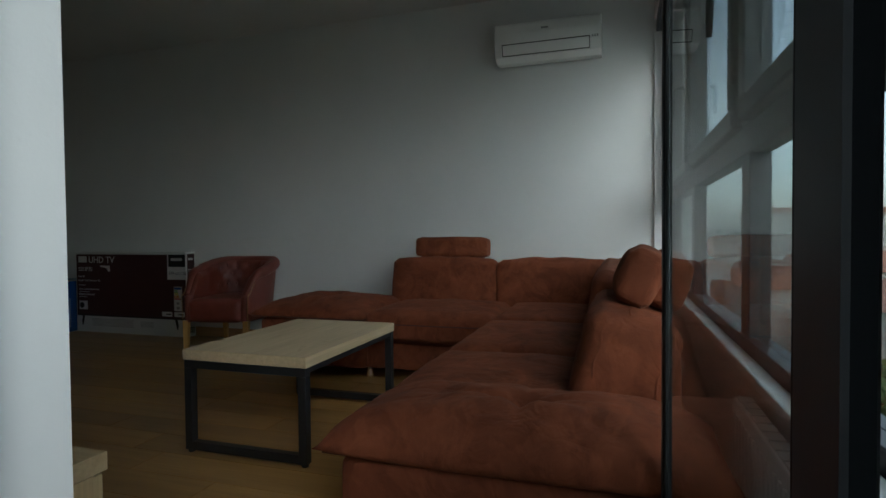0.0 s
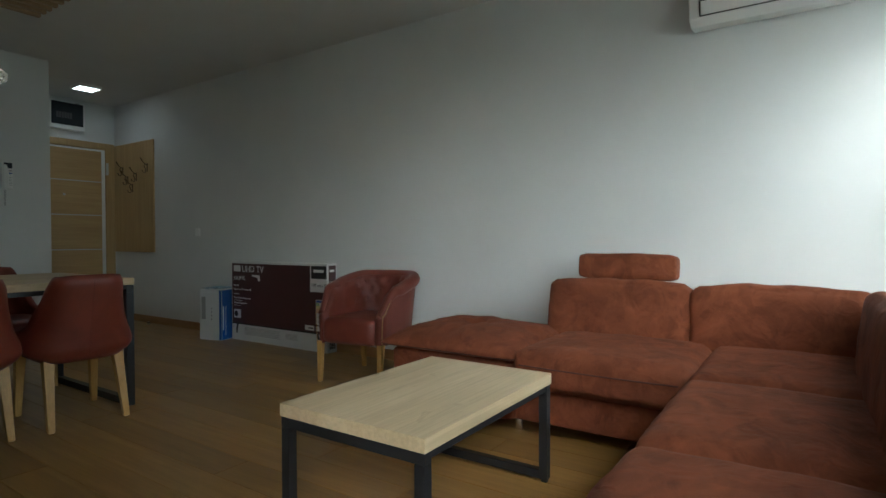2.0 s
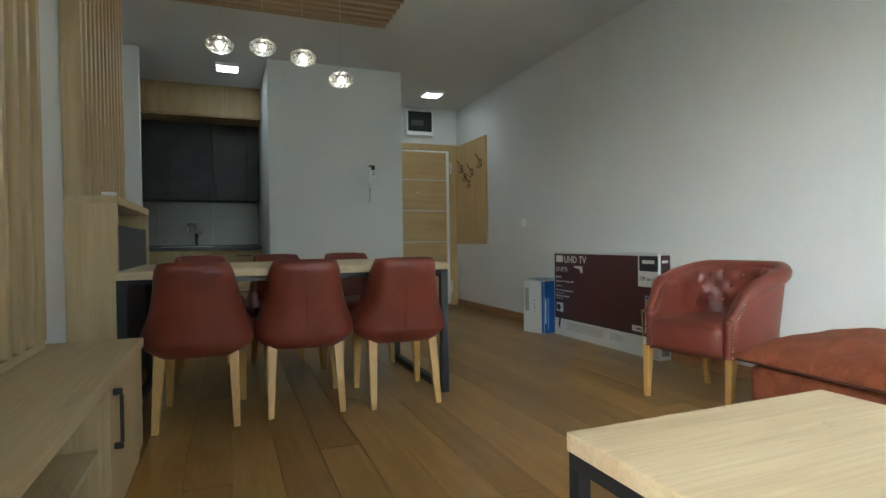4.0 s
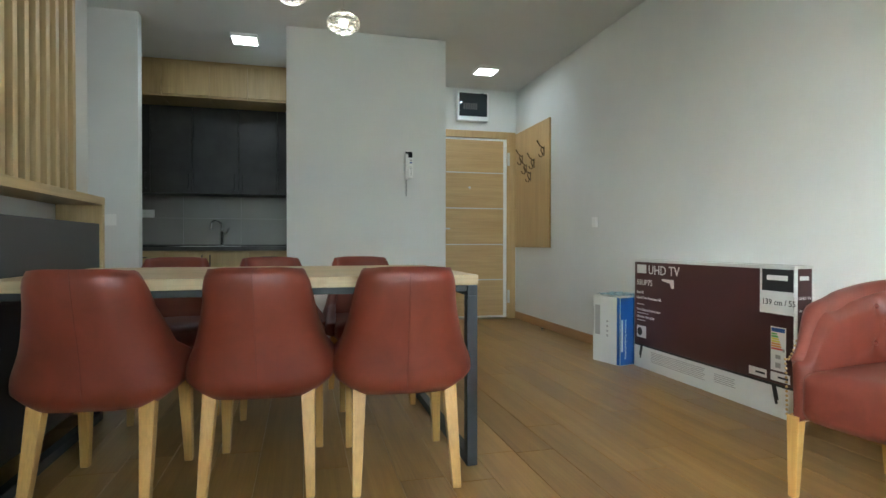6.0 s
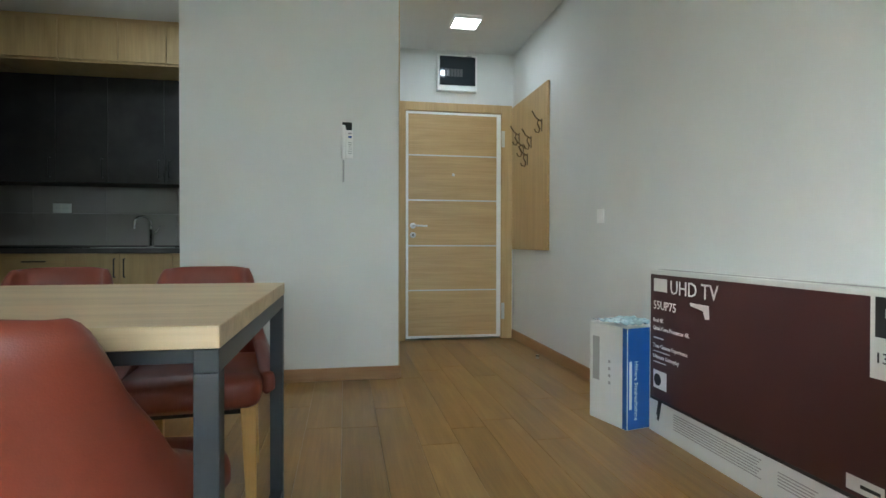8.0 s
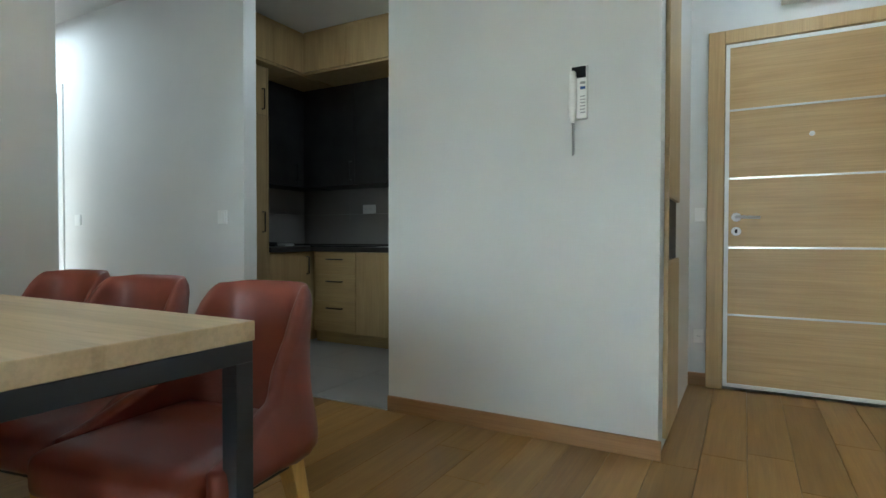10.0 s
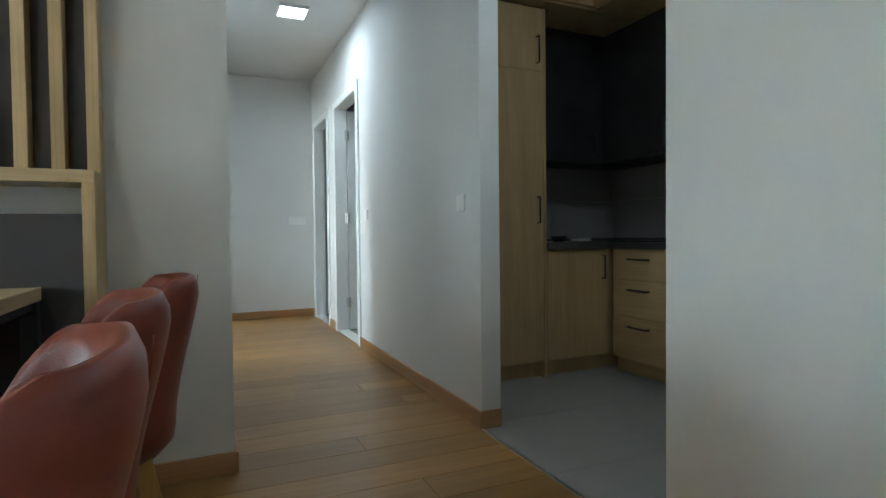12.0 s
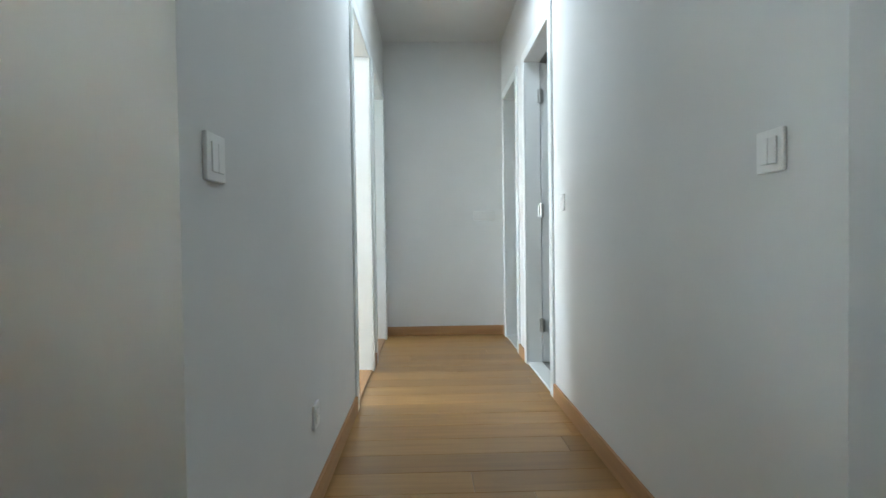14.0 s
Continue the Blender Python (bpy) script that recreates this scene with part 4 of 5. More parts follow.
def television_carton():
    t = thing("television_carton", pose(0, 0, 0), "large maroon and white television carton leaning near the wall", "carton")
    x0, x1, y0, y1, z1 = 3.876, 3.992, 4.065, 5.39, 0.766
    body = part("box", box_bm(x0, x1, y0, y1, 0, z1, 0.003), CARD_WHITE, t)
    part("flap_tape", box_bm(x0 + 0.04, x0 + 0.075, y0 + 0.01, y1 - 0.01, z1, z1 + 0.0012), PRINT_GREY, body)
    fx = lambda a, b, c, d, k=0: (x0 - 0.0012 - 0.0012 * k, x0 - 0.0012 * k, a, b, c, d)
    part("front_print", boxes_bm([fx(y0 + 0.003, y1 - 0.012, 0.165, z1 - 0.02)]), CARD_MAROON, body, "maroon picture of a screen")
    part("screen_edge", boxes_bm([fx(y0 + 0.003, y1 - 0.012, 0.155, 0.168, 1)]), CARD_BLACK, body)
    part("corner_tag", boxes_bm([fx(y0 + 0.003, y0 + 0.205, 0.52, z1 - 0.02, 1)]), PRINT_WHITE, body)
    part("corner_tag_black", boxes_bm([fx(y0 + 0.003, y0 + 0.19, 0.635, z1 - 0.02, 2)]), CARD_BLACK, body)
    part("tag_bars", boxes_bm([fx(y0 + 0.035, y0 + 0.16, 0.69, 0.715, 3)]), PRINT_WHITE, body)
    part("lettering", text_bm("139 cm / 55", 0.042, on_face(y0 + 0.19, 0.565) @ Matrix.Translation((0, 0, 0.003))), CARD_BLACK, body, "black size lettering")
    part("logo_bars", boxes_bm([fx(y1 - 0.145, y1 - 0.04, 0.668, 0.728, 1)]), PRINT_WHITE, body)
    part("lettering", text_bm("UHD TV", 0.088, on_face(y1 - 0.17, 0.665) @ Matrix.Translation((0, 0, 0.002))), PRINT_WHITE, body, "large white lettering")
    part("lettering", text_bm("55UP75", 0.056, on_face(y1 - 0.038, 0.585) @ Matrix.Translation((0, 0, 0.002))), PRINT_WHITE, body, "white model lettering")
    for k, words in enumerate(("Real 4K", "Quad Core Processor 4K", "True Cinema Experience", "Ultimate Gameplay")):
        part("lettering", text_bm(words, 0.026, on_face(y1 - 0.038, (0.525, 0.488, 0.405, 0.355)[k]) @ Matrix.Translation((0, 0, 0.002))), PRINT_WHITE, body)
    part("fine_print", boxes_bm([fx(y1 - 0.12, y1 - 0.04, 0.447, 0.453, 1), fx(y1 - 0.17, y1 - 0.04, 0.385, 0.389, 1), fx(y1 - 0.14, y1 - 0.04, 0.335, 0.339, 1)]), PRINT_WHITE, body)
    part("badge", boxes_bm([fx(y1 - 0.145, y1 - 0.04, 0.215, 0.298, 1)]), PRINT_WHITE, body)
    part("badge_ring", disc_bm((x0 - 0.003, y1 - 0.075, 0.256), (1, 0, 0), 0.028, 0.0014, 24), CARD_BLACK, body)
    part("energy_label", boxes_bm([fx(y0 + 0.045, y0 + 0.135, 0.235, 0.455, 1)]), PRINT_WHITE, body)
    part("energy_head", boxes_bm([fx(y0 + 0.05, y0 + 0.13, 0.43, 0.45, 2)]), CARD_BLUE, body)
    for k, col in enumerate((PRINT_GREEN, PRINT_GREEN, PRINT_YELLOW, PRINT_YELLOW, PRINT_ORANGE, PRINT_ORANGE, PRINT_RED)):
        part("energy_bar", boxes_bm([fx(y0 + 0.095 - 0.005 * k, y0 + 0.13, 0.415 - 0.0125 * k, 0.424 - 0.0125 * k, 2)]), col, body)
    part("energy_marks", boxes_bm([fx(y0 + 0.05, y0 + 0.064, 0.335, 0.35, 2), fx(y0 + 0.075, y0 + 0.105, 0.295, 0.315, 2), fx(y0 + 0.075, y0 + 0.105, 0.25, 0.275, 2)]), PRINT_GREY, body)
    for a in (y0 + 0.16, y0 + 0.02):
        part("sticker", boxes_bm([fx(a, a + 0.115, 0.182, 0.225, 1)]), PRINT_WHITE, body)
        part("sticker_text", boxes_bm([fx(a + 0.01, a + 0.07, 0.198, 0.208, 2)]), CARD_BLACK, body)
    for a, d in ((y1 - 0.09, 1), (y0 + 0.11, -1)):
        lm = Matrix.Translation((x0 - 0.002, a, 0.115)) @ Matrix.Rotation(radians(14 * d), 4, "X")
        part("printed_leg", boxes_bm([(-0.0006, 0.0006, -0.008, 0.008, -0.05, 0.05, lm), (-0.0006, 0.0006, 0.012 * d - 0.006, 0.012 * d + 0.006, -0.03, 0.05, lm)]), CARD_BLACK, body)
    rows = []
    for k in range(7):
        rows.append(fx(y1 - 0.72 + 0.01 * (k % 3), y1 - 0.2, 0.128 - k * 0.011, 0.132 - k * 0.011, 1))
    for k in range(5):
        rows.append(fx(y0 + 0.37 + 0.012 * (k % 2), y0 + 0.53, 0.118 - k * 0.011, 0.122 - k * 0.011, 1))
    part("fine_print", boxes_bm(rows), PRINT_GREY, body, "blocks of small grey print")
    ey = lambda a, b, c, d, k=0: (a, b, y0 - 0.0012 - 0.0012 * k, y0 - 0.0012 * k, c, d)
    part("end_print", boxes_bm([ey(x0 + 0.02, x1 - 0.012, 0.33, z1 - 0.015)]), CARD_MAROON, body, "maroon end panel")
    part("end_marks", boxes_bm([ey(x0 + 0.03, x0 + 0.085, 0.695, 0.715, 1), ey(x0 + 0.04, x0 + 0.09, 0.43, 0.45, 1),
                                ey(x0 + 0.022, x0 + 0.104, 0.345, 0.37, 1)]), PRINT_WHITE, body)
    on_end = lambda x, z: Matrix.Translation((x, y0 - 0.0014, z)) @ Matrix(((1, 0, 0, 0), (0, 0, -1, 0), (0, 1, 0, 0), (0, 0, 0, 1)))
    part("lettering", text_bm("UHD TV", 0.021, on_end(x0 + 0.024, 0.6)), PRINT_WHITE, body)
    part("lettering", text_bm("139 cm / 55", 0.0155, on_end(x0 + 0.022, 0.54)), PRINT_WHITE, body)
    fl = bmesh.new()
    vs = [fl.verts.new((x0 - 0.0024 - 0.0014 * k, y1 - a, b)) for k in (0, 1) for a, b in ((0.315, 0.64), (0.435, 0.64), (0.44, 0.585), (0.415, 0.583), (0.4, 0.615), (0.32, 0.628))]
    for k in range(6):
        fl.faces.new((vs[k], vs[(k + 1) % 6], vs[6 + (k + 1) % 6], vs[6 + k]))
    fl.faces.new(vs[:6])
    fl.faces.new(vs[6:][::-1])
    part("printed_bracket", fl, PRINT_WHITE, body, "pale printed bracket under the lettering")
    part("hand_hole", boxes_bm([ey(x0 + 0.035, x0 + 0.085, 0.49, 0.515, 1)]), CARD_BLACK, body, "dark grip hole")
    part("end_codes", boxes_bm([ey(x0 + 0.03, x0 + 0.09, 0.30, 0.312), ey(x0 + 0.03, x0 + 0.05, 0.2, 0.26), ey(x0 + 0.06, x0 + 0.09, 0.22, 0.26)] + [ey(x0 + 0.025 + k * 0.008, x0 + 0.029 + k * 0.008, 0.03, 0.085) for k in range(9)]), CARD_BLACK, body, "bar codes")


def vacuum_carton():
    t = thing("small_carton", pose(3.845, 5.535, 0, 0, 0, 14), "small white and blue carton with plastic wrap on top", "carton")
    a, b, z1 = 0.13, 0.135, 0.49
    body = part("box", box_bm(-a, a, -b, b, 0, z1, 0.003), CARD_WHITE, t)
    part("blue_side", boxes_bm([(-a + 0.004, a - 0.004, -b - 0.0014, -b, 0.004, z1 - 0.004), (-a - 0.0014, -a, -b + 0.002, -b + 0.03, 0.004, z1 - 0.004)]), CARD_BLUE, body, "blue printed side")
    m = Matrix.Translation((-a + 0.045, -b - 0.0015, z1 - 0.16)) @ Matrix(((0, 1, 0, 0), (0, 0, -1, 0), (-1, 0, 0, 0), (0, 0, 0, 1)))
    part("lettering", text_bm("H\u00f6here Staubaufnahme", 0.03, m), PRINT_WHITE, body, "white lettering running downwards")
    part("lettering_bar", boxes_bm([(-a + 0.012, -a + 0.027, -b - 0.0026, -b - 0.0014, 0.1, 0.33)]), PRINT_WHITE, body)
    part("print_marks", boxes_bm([(-a - 0.0014, -a, -0.02, -0.005, 0.30 - k * 0.035, 0.315 - k * 0.035) for k in range(4)] + [(-a - 0.0014, -a, 0.06, 0.11, 0.2, 0.42)]), PRINT_GREY, body, "faint grey print")
    bm = bmesh.new()
    bmesh.ops.create_grid(bm, x_segments=14, y_segments=14, size=0.13)
    for v in bm.verts:
        v.co.z = z1 + 0.008 + 0.02 * abs(noise.noise(v.co * 18)) + 0.012 * noise.noise(v.co * 45)
    part("plastic_wrap", bm, FILM, t, "crumpled clear plastic wrap")


television_carton()
vacuum_carton()


# ---- wall fittings ----
def facing(x, y, z, way):
    """A frame on a wall: local x to the right as one looks at the wall, local y up, local z out of it."""
    turn = {"-x": -90, "+x": 90, "-y": 0, "+y": 180}[way]
    return pose(x, y, z, 0, 0, turn) @ pose(0, 0, 0, 90, 0, 0)


def switch(x, y, z, way, w=0.085, h=0.085, keys=1, socket=False):
    kind = "power socket" if socket else "light switch"
    t = thing("power_socket" if socket else "light_switch", facing(x, y, z, way), "flat white plastic %s set on the wall" % kind, "socket" if socket else "switch")
    part("plate", box_bm(-w / 2, w / 2, -h / 2, h / 2, 0, 0.009, 0.0025), WHITE_PLASTIC, t)
    n = max(1, keys)
    iw = (w - 0.03) / n
    for k in range(n):
        a = -w / 2 + 0.015 + k * iw
        ky = part("insert" if socket else "rocker", box_bm(a + 0.0008, a + iw - 0.0008, -h / 2 + 0.016, h / 2 - 0.016, 0.009, 0.0125, 0.0012), WHITE_PLASTIC, t)
        if socket:
            part("holes", boxes_bm([(a + iw * 0.3 - 0.003, a + iw * 0.3 + 0.003, -0.003, 0.003, 0.0122, 0.013), (a + iw * 0.7 - 0.003, a + iw * 0.7 + 0.003, -0.003, 0.003, 0.0122, 0.013)]), GREY_PLASTIC, ky)


switch(XE, 6.15, 1.06, "-x", keys=1)
switch(0.14, YK, 1.055, "-y", keys=2)
switch(-1.55, YK, 1.06, "-y")
switch(0.22, YH, 1.04, "+y", keys=2)
switch(-0.6, YH, 0.31, "+y", 0.08, 0.08, 1, True)
switch(XEND, 6.415, 1.083, "+x", 0.19, 0.085, 5)
switch(2.845, YD, 1.07, "-y", 0.06, 0.085)
switch(2.845, YD, 0.312, "-y", 0.06, 0.085, 1, True)


def intercom():
    t = thing("intercom_handset", facing(2.45, YK, 1.556, "-y"), "white wall intercom handset with a small dark display", "intercom")
    part("base", box_bm(-0.038, 0.038, -0.115, 0.118, 0, 0.022, 0.004), WHITE_PLASTIC, t)
    part("handset", soft_bm(-0.037, -0.006, -0.13, 0.09, 0.02, 0.05, 0.012, 0.003, 0.0, 5), WHITE_PLASTIC, t, "slim white receiver", True)
    part("display", box_bm(-0.03, 0.032, 0.062, 0.112, 0.022, 0.026, 0.002), DARK_GLASS, t, "dark display")
    part("button", box_bm(0.008, 0.03, 0.035, 0.045, 0.022, 0.026, 0.001), GREY_PLASTIC, t)
    part("button", box_bm(0.008, 0.03, 0.012, 0.024, 0.022, 0.027, 0.001), CARD_BLUE, t, "blue key button")
    part("grille", boxes_bm([(0.008, 0.03, -0.02 - k * 0.014, -0.016 - k * 0.014, 0.0215, 0.0235) for k in range(6)]), GREY_PLASTIC, t)
    pts = [(-0.022 + 0.006 * math.cos(i * 1.4), -0.125 - i * 0.0024, 0.018 + 0.006 * math.sin(i * 1.4)) for i in range(62)]
    part("cord", tube_bm(pts, 0.0024, 5), GREY_PLASTIC, t, "coiled grey cord", True)


def fuse_box():
    t = thing("fuse_box", facing(3.447, YD, 2.443, "-y"), "white fuse box with a smoked cover above the door", "fuse box")
    part("body", box_bm(-0.185, 0.185, -0.165, 0.165, 0, 0.07, 0.006), WHITE_PLASTIC, t)
    part("cover", box_bm(-0.165, 0.165, -0.115, 0.145, 0.07, 0.084, 0.004), DARK_GLASS, t, "glossy smoked cover")
    part("breakers", boxes_bm([(-0.12 + k * 0.028, -0.096 + k * 0.028, -0.04, 0.03, 0.0842, 0.0846) for k in range(6)]), ANTHRACITE, t)
    part("latch", box_bm(0.09, 0.13, 0.148, 0.158, 0.07, 0.075, 0.001), GREY_PLASTIC, t)


def coat_rack():
    t = thing("coat_rack", pose(XE, 0, 0), "tall oak coat rack board with dark metal hooks", "coat rack")
    part("board", box_bm(-0.022, -0.003, 7.01, 7.94, 0.835, 2.155, 0.002), DOOR_OAK_Z, t)
    for y, z in ((7.13, 1.82), (7.38, 1.73), (7.70, 1.82), (7.58, 1.70), (7.47, 1.60)):
        h = part("hook", tube_bm([(-0.03, y, z + 0.05), (-0.055, y, z + 0.045), (-0.06, y, z + 0.02), (-0.04, y, z - 0.02), (-0.05, y, z - 0.05), (-0.075, y, z - 0.045), (-0.085, y, z - 0.02)], [0.006, 0.006, 0.006, 0.007, 0.006, 0.006, 0.007], 8), BRONZE, t, "curved dark metal hook", True)
        part("screw_plate", box_bm(-0.028, -0.0225, y - 0.011, y + 0.011, z - 0.04, z + 0.06, 0.002), BRONZE, h)
        part("long_prong", tube_bm([(-0.03, y, z + 0.04), (-0.075, y, z + 0.07), (-0.105, y, z + 0.12)], [0.006, 0.006, 0.008], 8), BRONZE, h, "", True)


def air_conditioner():
    t = thing("air_conditioner", pose(XE, 0, 0), "white wall-mounted split air conditioner", "air conditioner")
    y0, y1, z0, z1 = 0.475, 1.21, 2.135, 2.405
    bm = bmesh.new()
    prof = [(-0.004, z0 + 0.012), (-0.12, z0), (-0.175, z0 + 0.03), (-0.195, z0 + 0.10), (-0.2, z0 + 0.19), (-0.19, z1 - 0.02), (-0.16, z1), (-0.004, z1)]
    ra, rb = [[bm.verts.new((x, y, z)) for x, z in prof] for y in (y0, y1)]
    for k in range(len(prof)):
        bm.faces.new((ra[k], ra[(k + 1) % 8], rb[(k + 1) % 8], rb[k]))
    bm.faces.new(ra[::-1])
    bm.faces.new(rb)
    bmesh.ops.bevel(bm, geom=bm.edges[:], offset=0.006, segments=2, affect="EDGES", profile=0.5)
    body = part("casing", bm, WHITE_PLASTIC, t)
    fm = Matrix.Translation((-0.1965, 0, z0 + 0.072)) @ Matrix.Rotation(radians(-17), 4, "Y")
    part("louvre_gap", box_bm(-0.004, 0.004, y0 + 0.075, y1 - 0.055, -0.04, 0.042, 0, 2, fm), STEEL_BLACK, body, "dark air outlet slot")
    part("louvre", box_bm(-0.010, 0.002, y0 + 0.08, y1 - 0.06, -0.034, 0.036, 0.003, 2, fm), WHITE_PLASTIC, body, "white air flap")
    part("badge", box_bm(-0.2035, -0.199, 0.83, 0.88, z0 + 0.2, z0 + 0.212, 0.001), GREY_PLASTIC, body)
    part("indicator", boxes_bm([(-0.203, -0.195, y0 + 0.02 + k * 0.016, y0 + 0.03 + k * 0.016, z0 + 0.105, z0 + 0.118) for k in range(3)]), GREY_PLASTIC, body)


def radiator():
    t = thing("radiator", pose(0, 0, 0), "white panel radiator under the window sill", "radiator")
    part("panel", box_bm(0.55, 1.42, 0.045, 0.085, 0.12, 0.5, 0.006), WHITE_LACQUER, t)
    for k in range(26):
        x = 0.565 + k * 0.033
        part("rib", box_bm(x, x + 0.016, 0.085, 0.09, 0.15, 0.47, 0.002), WHITE_LACQUER, t)
    part("top_grille", boxes_bm([(0.56 + k * 0.05, 0.6 + k * 0.05, 0.05, 0.08, 0.5, 0.506) for k in range(17)]), WHITE_LACQUER, t)
    part("pipe", tube_bm([(1.4, 0.065, 0.12), (1.4, 0.065, 0.0)], 0.009), CHROME, t, "", True)
    part("valve", disc_bm((1.445, 0.065, 0.45), (1, 0, 0), 0.02, 0.05, 14, 0.003), WHITE_PLASTIC, t, "", True)


def door_stop(x, y):
    t = thing("door_stop", pose(x, y, 0), "small steel door stop screwed to the parquet", "door stop")
    part("post", disc_bm((0, 0, 0.016), (0, 0, 1), 0.012, 0.032, 14, 0.002), BRUSHED, t, "", True)
    part("rubber_ring", disc_bm((0, 0, 0.024), (0, 0, 1), 0.014, 0.008, 14, 0.002), SEAL, t, "", True)


intercom()
fuse_box()
coat_rack()
air_conditioner()
radiator()
door_stop(3.9, 7.0)


# ---- built-in cupboard beside the entrance ----
def hall_cupboard():
    t = thing("hall_cupboard", pose(XB2, 0, 0), "oak hall cupboard with an open dark niche, seen edge on", "cupboard")
    y0, y1 = 6.715, 7.15
    part("lower_front", box_bm(0.001, 0.02, y0, y1, 0.05, 0.805, 0.002), OAK_Z, t)
    part("upper_front", box_bm(0.001, 0.02, y0, y1, 1.12, H - 0.01, 0.002), OAK_Z, t)
    part("niche_back", box_bm(0.001, 0.006, y0 + 0.02, y1 - 0.02, 0.825, 1.10), STEEL_BLACK, t, "dark niche back")
    part("niche_shelf", boxes_bm([(0.001, 0.02, y0, y1, 0.805, 0.825), (0.001, 0.02, y0, y1, 1.10, 1.12), (0.001, 0.02, y0, y0 + 0.02, 0.825, 1.10)], 0.001), OAK_Y, t)


hall_cupboard()


# ---- kitchen ----
XF, YF, ZC = -0.29, 7.87, 0.845  # front of the left run, front of the back run, top of the worktop


def bar_handle_z(x, y, z0, z1, way):
    ox, oy = (0.028, 0) if way == "+x" else (0, -0.028)
    return tube_bm([(x, y, z0), (x + ox, y + oy, z0), (x + ox, y + oy, z1), (x, y, z1)], 0.0055, 6)


def bar_handle_x(xa, xb, y, z):
    return tube_bm([(xa, y, z), (xa, y - 0.026, z), (xb, y - 0.026, z), (xb, y, z)], 0.0055, 6)


def tall_cabinet():
    t = thing("tall_cabinet", pose(0, 0, 0), "tall oak kitchen cabinet with two doors and dark handles", "cabinet")
    y0, y1 = 6.735, 7.365
    part("body", box_bm(XKL + 0.003, XF - 0.02, y0, y1, 0.1, 2.29), KITCHEN_OAK, t)
    part("side", box_bm(XKL + 0.003, XF + 0.002, y1, y1 + 0.018, 0.0, 2.29, 0.001), KITCHEN_OAK, t)
    part("plinth", box_bm(XKL + 0.003, XF - 0.05, y0, y1, 0, 0.1), KITCHEN_OAK, t)
    for z0, z1, h in ((0.104, 1.90, (0.97, 1.13)), (1.904, 2.288, (1.95, 2.11))):
        d = part("door", box_bm(XF - 0.019, XF, y0 + 0.002, y1 - 0.002, z0, z1, 0.0015), KITCHEN_OAK, t)
        part("handle", bar_handle_z(XF, y1 - 0.045, h[0], h[1], "+x"), STEEL_BLACK, d, "dark bar handle", True)


def base_unit(name, label, x0, x1, y0, y1, fronts, way):
    """A floor cabinet with its fronts: rows of (span from, to, z0, z1, handle)."""
    t = thing(name, pose(0, 0, 0), label, "cabinet")
    part("body", box_bm(x0, x1, y0, y1, 0.1, ZC - 0.045), KITCHEN_OAK, t)
    if way == "+x":
        part("plinth", box_bm(x0, x1 - 0.04, y0, y1, 0, 0.1), KITCHEN_OAK, t)
    else:
        part("plinth", box_bm(x0, x1, y0 + 0.04, y1, 0, 0.1), KITCHEN_OAK_X, t)
    for kind, a, b, z0, z1, hnd in fronts:
        if way == "+x":
            d = part(kind, box_bm(x1 + 0.001, x1 + 0.019, a + 0.0015, b - 0.0015, z0, z1, 0.0015), KITCHEN_OAK, t)
            if hnd is not None:
                part("handle", bar_handle_z(x1 + 0.019, hnd, z1 - 0.19, z1 - 0.04, "+x"), STEEL_BLACK, d, "dark bar handle", True)
        else:
            d = part(kind, box_bm(a + 0.0015, b - 0.0015, y0 - 0.019, y0 - 0.001, z0, z1, 0.0015), KITCHEN_OAK_X if kind == "drawer" else KITCHEN_OAK, t)
            if kind == "drawer":
                m = (a + b) / 2
                part("handle", bar_handle_x(m - 0.08, m + 0.08, y0 - 0.019, z1 - 0.06), STEEL_BLACK, d, "dark bar handle", True)
            elif hnd is not None:
                part("handle", bar_handle_z(hnd, y0 - 0.019, z1 - 0.19, z1 - 0.04, "-y"), STEEL_BLACK, d, "dark bar handle", True)
    return t


tall_cabinet()
ZT = ZC - 0.048
base_unit("corner_cabinet", "oak corner base cabinet with one door", XKL + 0.003, XF - 0.019, 7.385, YKB - 0.003, [("door", 7.387, YF, 0.104, ZT, YF - 0.05)], "+x")
drawers = lambda a, b: [("drawer", a, b, 0.104, 0.372, None), ("drawer", a, b, 0.376, 0.605, None), ("drawer", a, b, 0.609, ZT, None)]
base_unit("drawer_cabinet", "oak base cabinet with three drawers", XF + 0.02, 0.21, YF + 0.019, YKB - 0.003, drawers(XF + 0.055, 0.21), "-y")
base_unit("sink_cabinet", "oak sink base cabinet with two doors", 0.212, 1.02, YF + 0.019, YKB - 0.003, [("door", 0.212, 0.615, 0.104, ZT, 0.58), ("door", 0.617, 1.02, 0.104, ZT, 0.655)], "-y")
base_unit("drawer_cabinet", "oak base cabinet with three drawers beside the wall", 1.022, XB - 0.003, YF + 0.019, YKB - 0.003, drawers(1.024, XB - 0.005), "-y")


